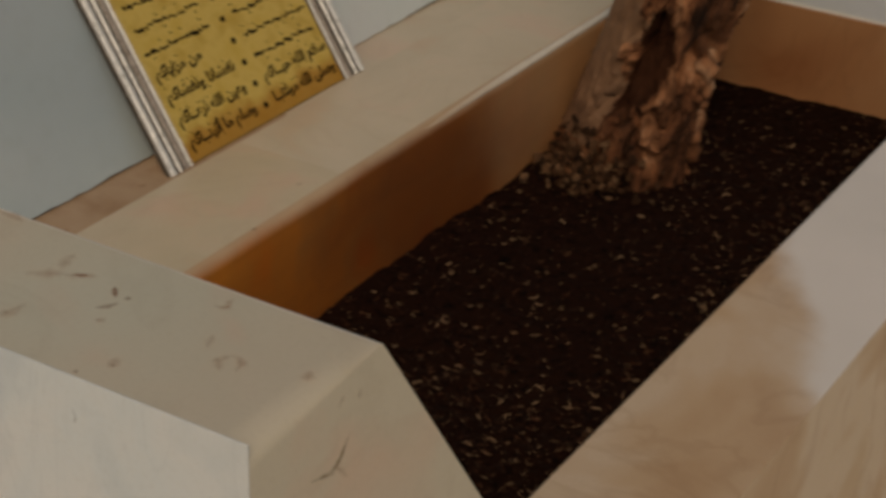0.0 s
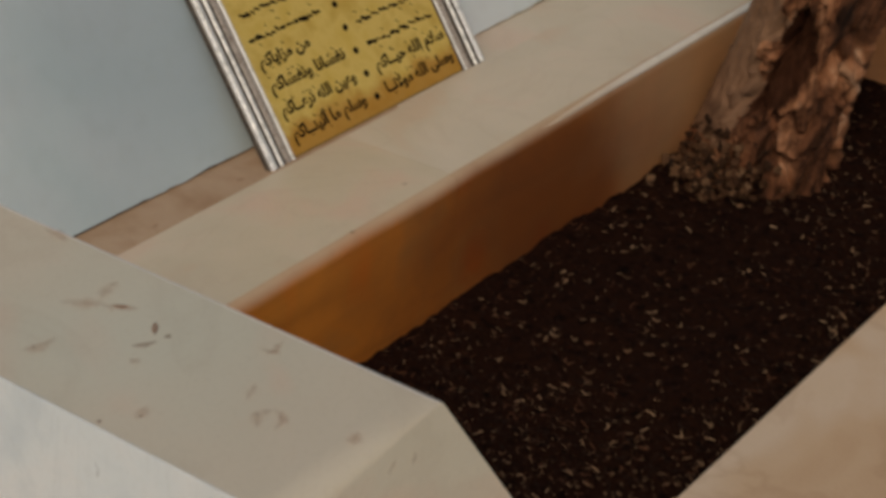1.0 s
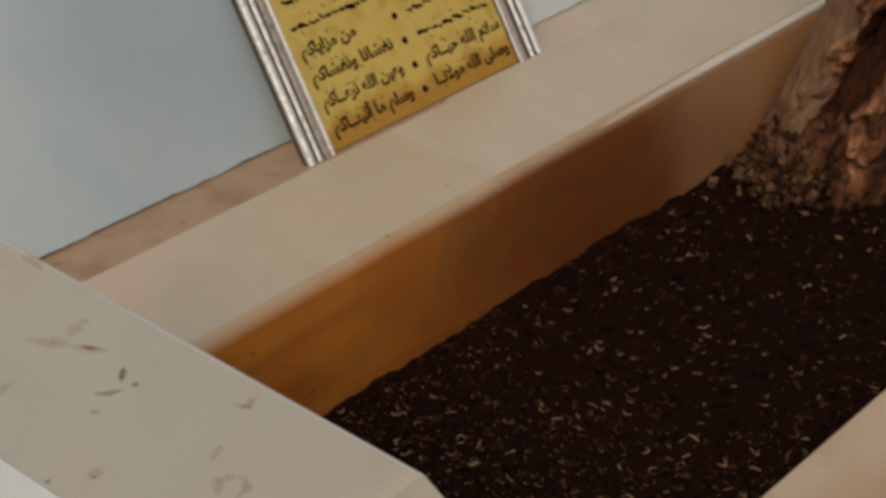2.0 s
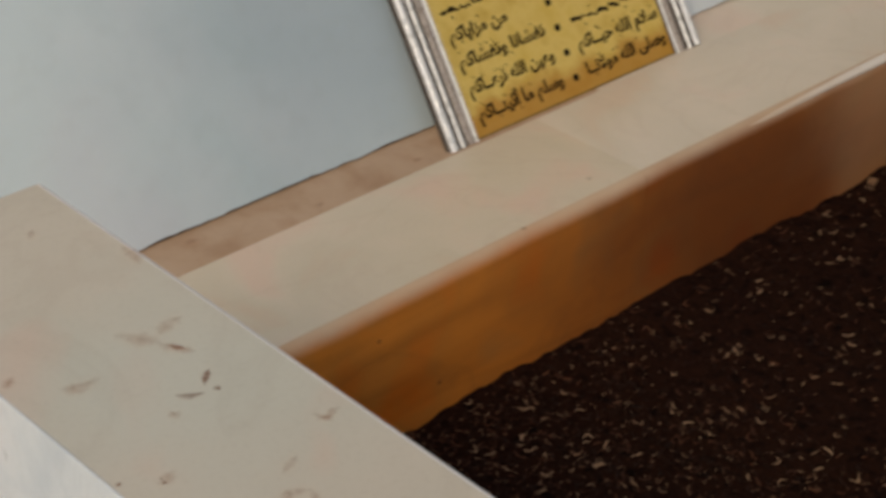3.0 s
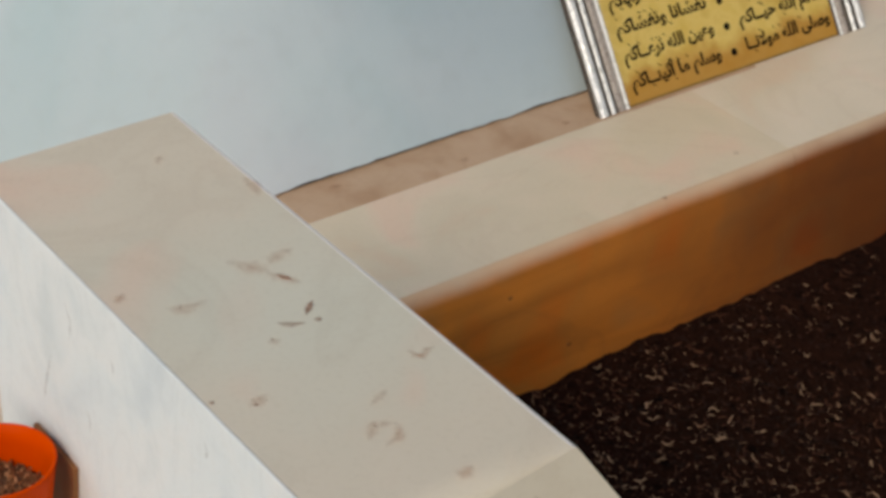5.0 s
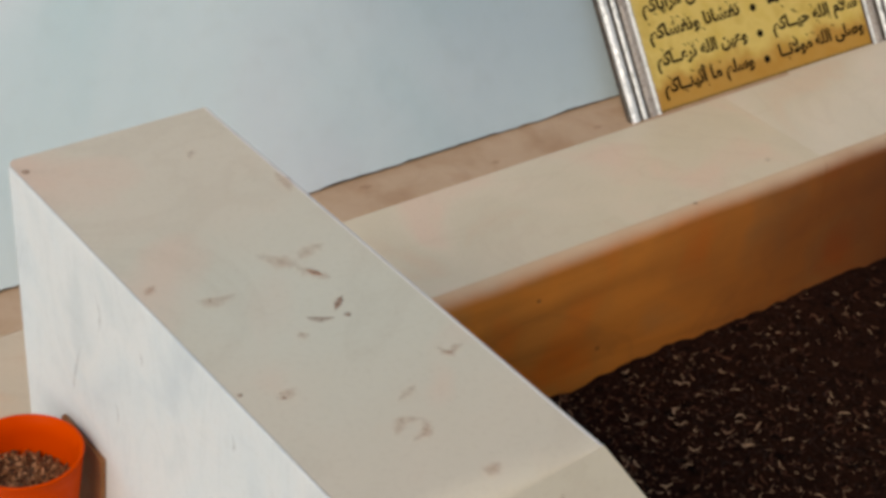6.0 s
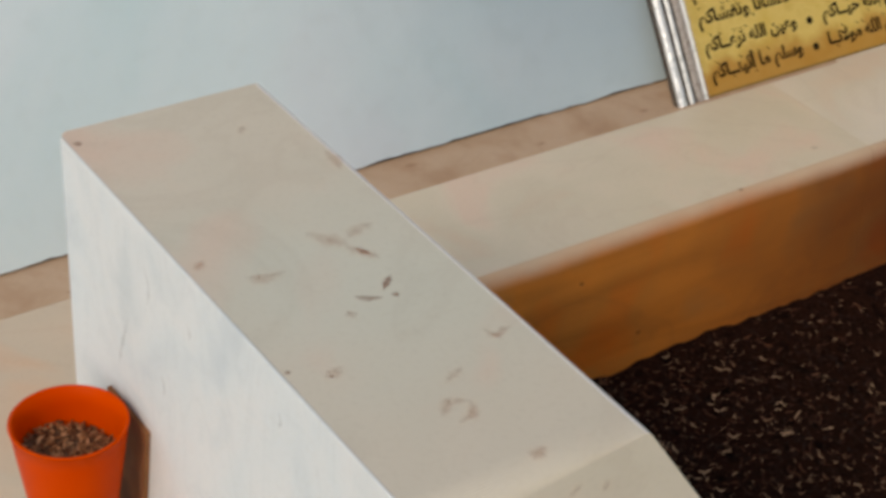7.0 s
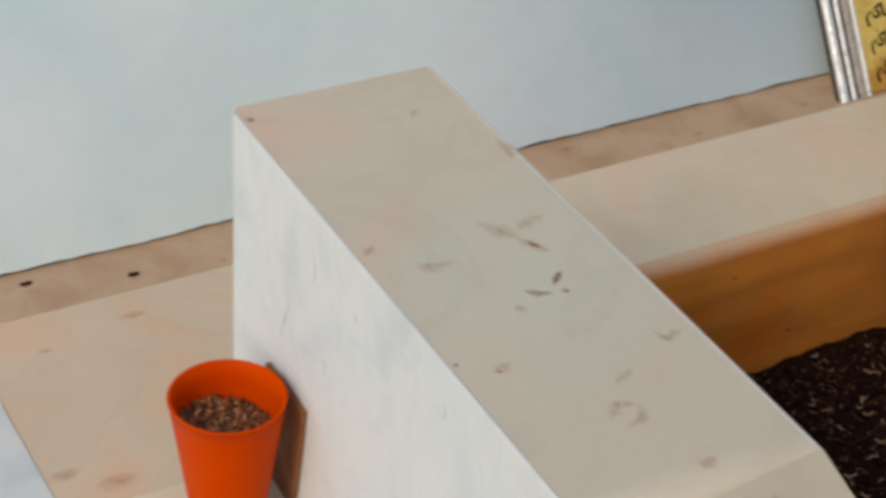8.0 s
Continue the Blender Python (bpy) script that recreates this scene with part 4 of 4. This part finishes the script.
part("lower_edge", slab(0.0404, PW - 0.0404, 0.0088, 0.0094, 0.0, 0.0032, 0.0002, 1), GOLD_EDGE, panel, "dark lower edge")
part("top_moulding", slab(0.0402, PW - 0.0402, 0.004, 0.0138, PH - 0.02, PH, 0.001, 1), SILVER, panel)


def script_bar(length, height, seed):
    """One unreadable word: a plain bar, slightly bowed."""
    bm = bmesh.new()
    n = 8
    rows = []
    for i in range(n + 1):
        s = i / n
        w = height * (0.7 + 0.5 * noise.noise((seed, s * 4, 0))) * (0.6 if i in (0, n) else 1.0)
        z = 0.0022 * noise.noise((seed * 1.3, s * 3, 5)) + 0.003 * (0.5 - s)
        rows.append([bm.verts.new((s * length, y, z + q * w)) for y, q in ((0, -0.5), (-0.0004, -0.4), (-0.0004, 0.4), (0, 0.5))])
    for a, b in zip(rows, rows[1:]):
        for i in range(3):
            bm.faces.new((a[i], b[i], b[i + 1], a[i + 1]))
    return bm


FORMS = {"\u0627": 0xFE8D, "\u0623": 0xFE83, "\u062a": 0xFE95, "\u062d": 0xFEA1, "\u0631": 0xFEAD, "\u0632": 0xFEAF, "\u0633": 0xFEB1,
         "\u0634": 0xFEB5, "\u0635": 0xFEB9, "\u0639": 0xFEC9, "\u063a": 0xFECD, "\u0643": 0xFED9, "\u0644": 0xFEDD, "\u0645": 0xFEE1,
         "\u0646": 0xFEE5, "\u0647": 0xFEE9, "\u0648": 0xFEED, "\u0649": 0xFEEF, "\u064a": 0xFEF1}
ONE_SIDED = "\u0627\u0623\u0631\u0632\u0648\u0649"


def joined(text):
    """Letters in their joined forms, set out from left to right as they are seen."""
    words = []
    for word in text.split():
        out, i, linked = [], 0, False
        while i < len(word):
            ch = word[i]
            if ch == "\u0644" and word[i + 1 : i + 2] == "\u0627":
                out.append(chr(0xFEFC if linked else 0xFEFB))
                linked, i = False, i + 2
                continue
            if ch == "\u0640":
                out.append(ch)
                linked, i = True, i + 1
                continue
            ahead = i + 1 < len(word) and ch not in ONE_SIDED
            code = FORMS[ch] + (1 if linked else 0) + (2 if ahead else 0)
            out.append(chr(code))
            linked, i = ahead, i + 1
        words.append("".join(reversed(out)))
    return " ".join(reversed(words))


def script_line(text, x0, x1, v):
    """Raised dark script, fitted between x0 and x1."""
    curve = bpy.data.curves.new("script_line", "FONT")
    curve.body, curve.extrude, curve.offset, curve.resolution_u = joined(text), 0.0, 0.040, 3
    tmp = new("script_line", curve)
    bpy.context.view_layer.update()
    me = bpy.data.meshes.new_from_object(tmp.evaluated_get(bpy.context.evaluated_depsgraph_get()))
    bpy.data.objects.remove(tmp)
    bpy.data.curves.remove(curve)
    lo, hi = min(p.co.x for p in me.vertices), max(p.co.x for p in me.vertices)
    for p in me.vertices:
        p.co = Vector(((p.co.x - lo) / (hi - lo) * (x1 - x0), 0, (p.co.y - 0.12) * 0.0195))
    me.materials.clear()
    me.materials.append(INK)
    ob = new("script_line", me)
    ob.parent, ob.location = panel, (x0, 0.0091, v)
    return tagged(ob, "line of dark script")


READ = {
    (0, 1): "\u0648\u0635\u0644\u0649 \u0627\u0644\u0644\u0647 \u0645\u0648\u0644\u0627\u0646\u0640\u0640\u0627",
    (0, 0): "\u0648\u0633\u0644\u0645 \u0645\u0627 \u0623\u062a\u064a\u0646\u0640\u0640\u0627\u0643\u0645",
    (1, 1): "\u0633\u0644\u0627\u0645 \u0627\u0644\u0644\u0647 \u062d\u064a\u0640\u0640\u0627\u0643\u0645",
    (1, 0): "\u0648\u0639\u064a\u0646 \u0627\u0644\u0644\u0647 \u062a\u0631\u0639\u0640\u0640\u0627\u0643\u0645",
    (2, 0): "\u062a\u063a\u0634\u0627\u0646\u0627 \u0648\u062a\u063a\u0634\u0627\u0643\u0645",
    (3, 0): "\u0645\u0646 \u0645\u0632\u0627\u064a\u0627\u0643\u0645",
}
rng = random.Random(12)
for row in range(13):
    v = 0.022 + 0.0305 * row
    for half, (x0, x1) in enumerate(((0.052, 0.181), (0.219, 0.349))):
        if (row, half) in READ:
            script_line(READ[row, half], x0, x1 if row != 3 else x0 + 0.085, v)
            for _ in range(7 if row != 3 else 4):
                tick = part("script_tick", script_bar(rng.uniform(0.0025, 0.005), 0.0016, rng.uniform(0, 90)), INK, panel)
                tick.location = (rng.uniform(x0, x1 - 0.008 if row != 3 else x0 + 0.08), 0.0093, v + rng.choice((0.0125, 0.0135, 0.0145, -0.0065)))
            continue
        x = x0 + rng.uniform(0, 0.004)
        while x < x1 - 0.01:
            length = min(rng.choice((0.006, 0.009, 0.013, 0.017)), x1 - x)
            b = part("script_bar", script_bar(length, rng.choice((0.0042, 0.0055, 0.007)), rng.uniform(0, 90)), INK, panel)
            b.location = (x, 0.0093, v + rng.uniform(-0.0012, 0.0018))
            x += length + rng.uniform(0.0004, 0.002)
        for _ in range(5):
            tick = part("script_tick", script_bar(rng.uniform(0.0025, 0.006), 0.0018, rng.uniform(0, 90)), INK, panel)
            tick.location = (rng.uniform(x0, x1 - 0.008), 0.0093, v + rng.choice((0.0085, 0.0105, 0.0125, -0.0075)))
    dot = bmesh.new()
    ring = []
    for i in range(16):
        a = 2 * math.pi * i / 16
        r = 0.0052 * (1.0 if i % 2 else 0.72)
        ring.append(dot.verts.new((r * math.cos(a), 0, r * math.sin(a))))
    c = dot.verts.new((0, -0.0006, 0))
    for i in range(16):
        dot.faces.new((c, ring[i], ring[(i + 1) % 16]))
    d = part("rosette", dot, INK, panel)
    d.location = (0.200, 0.0093, v)
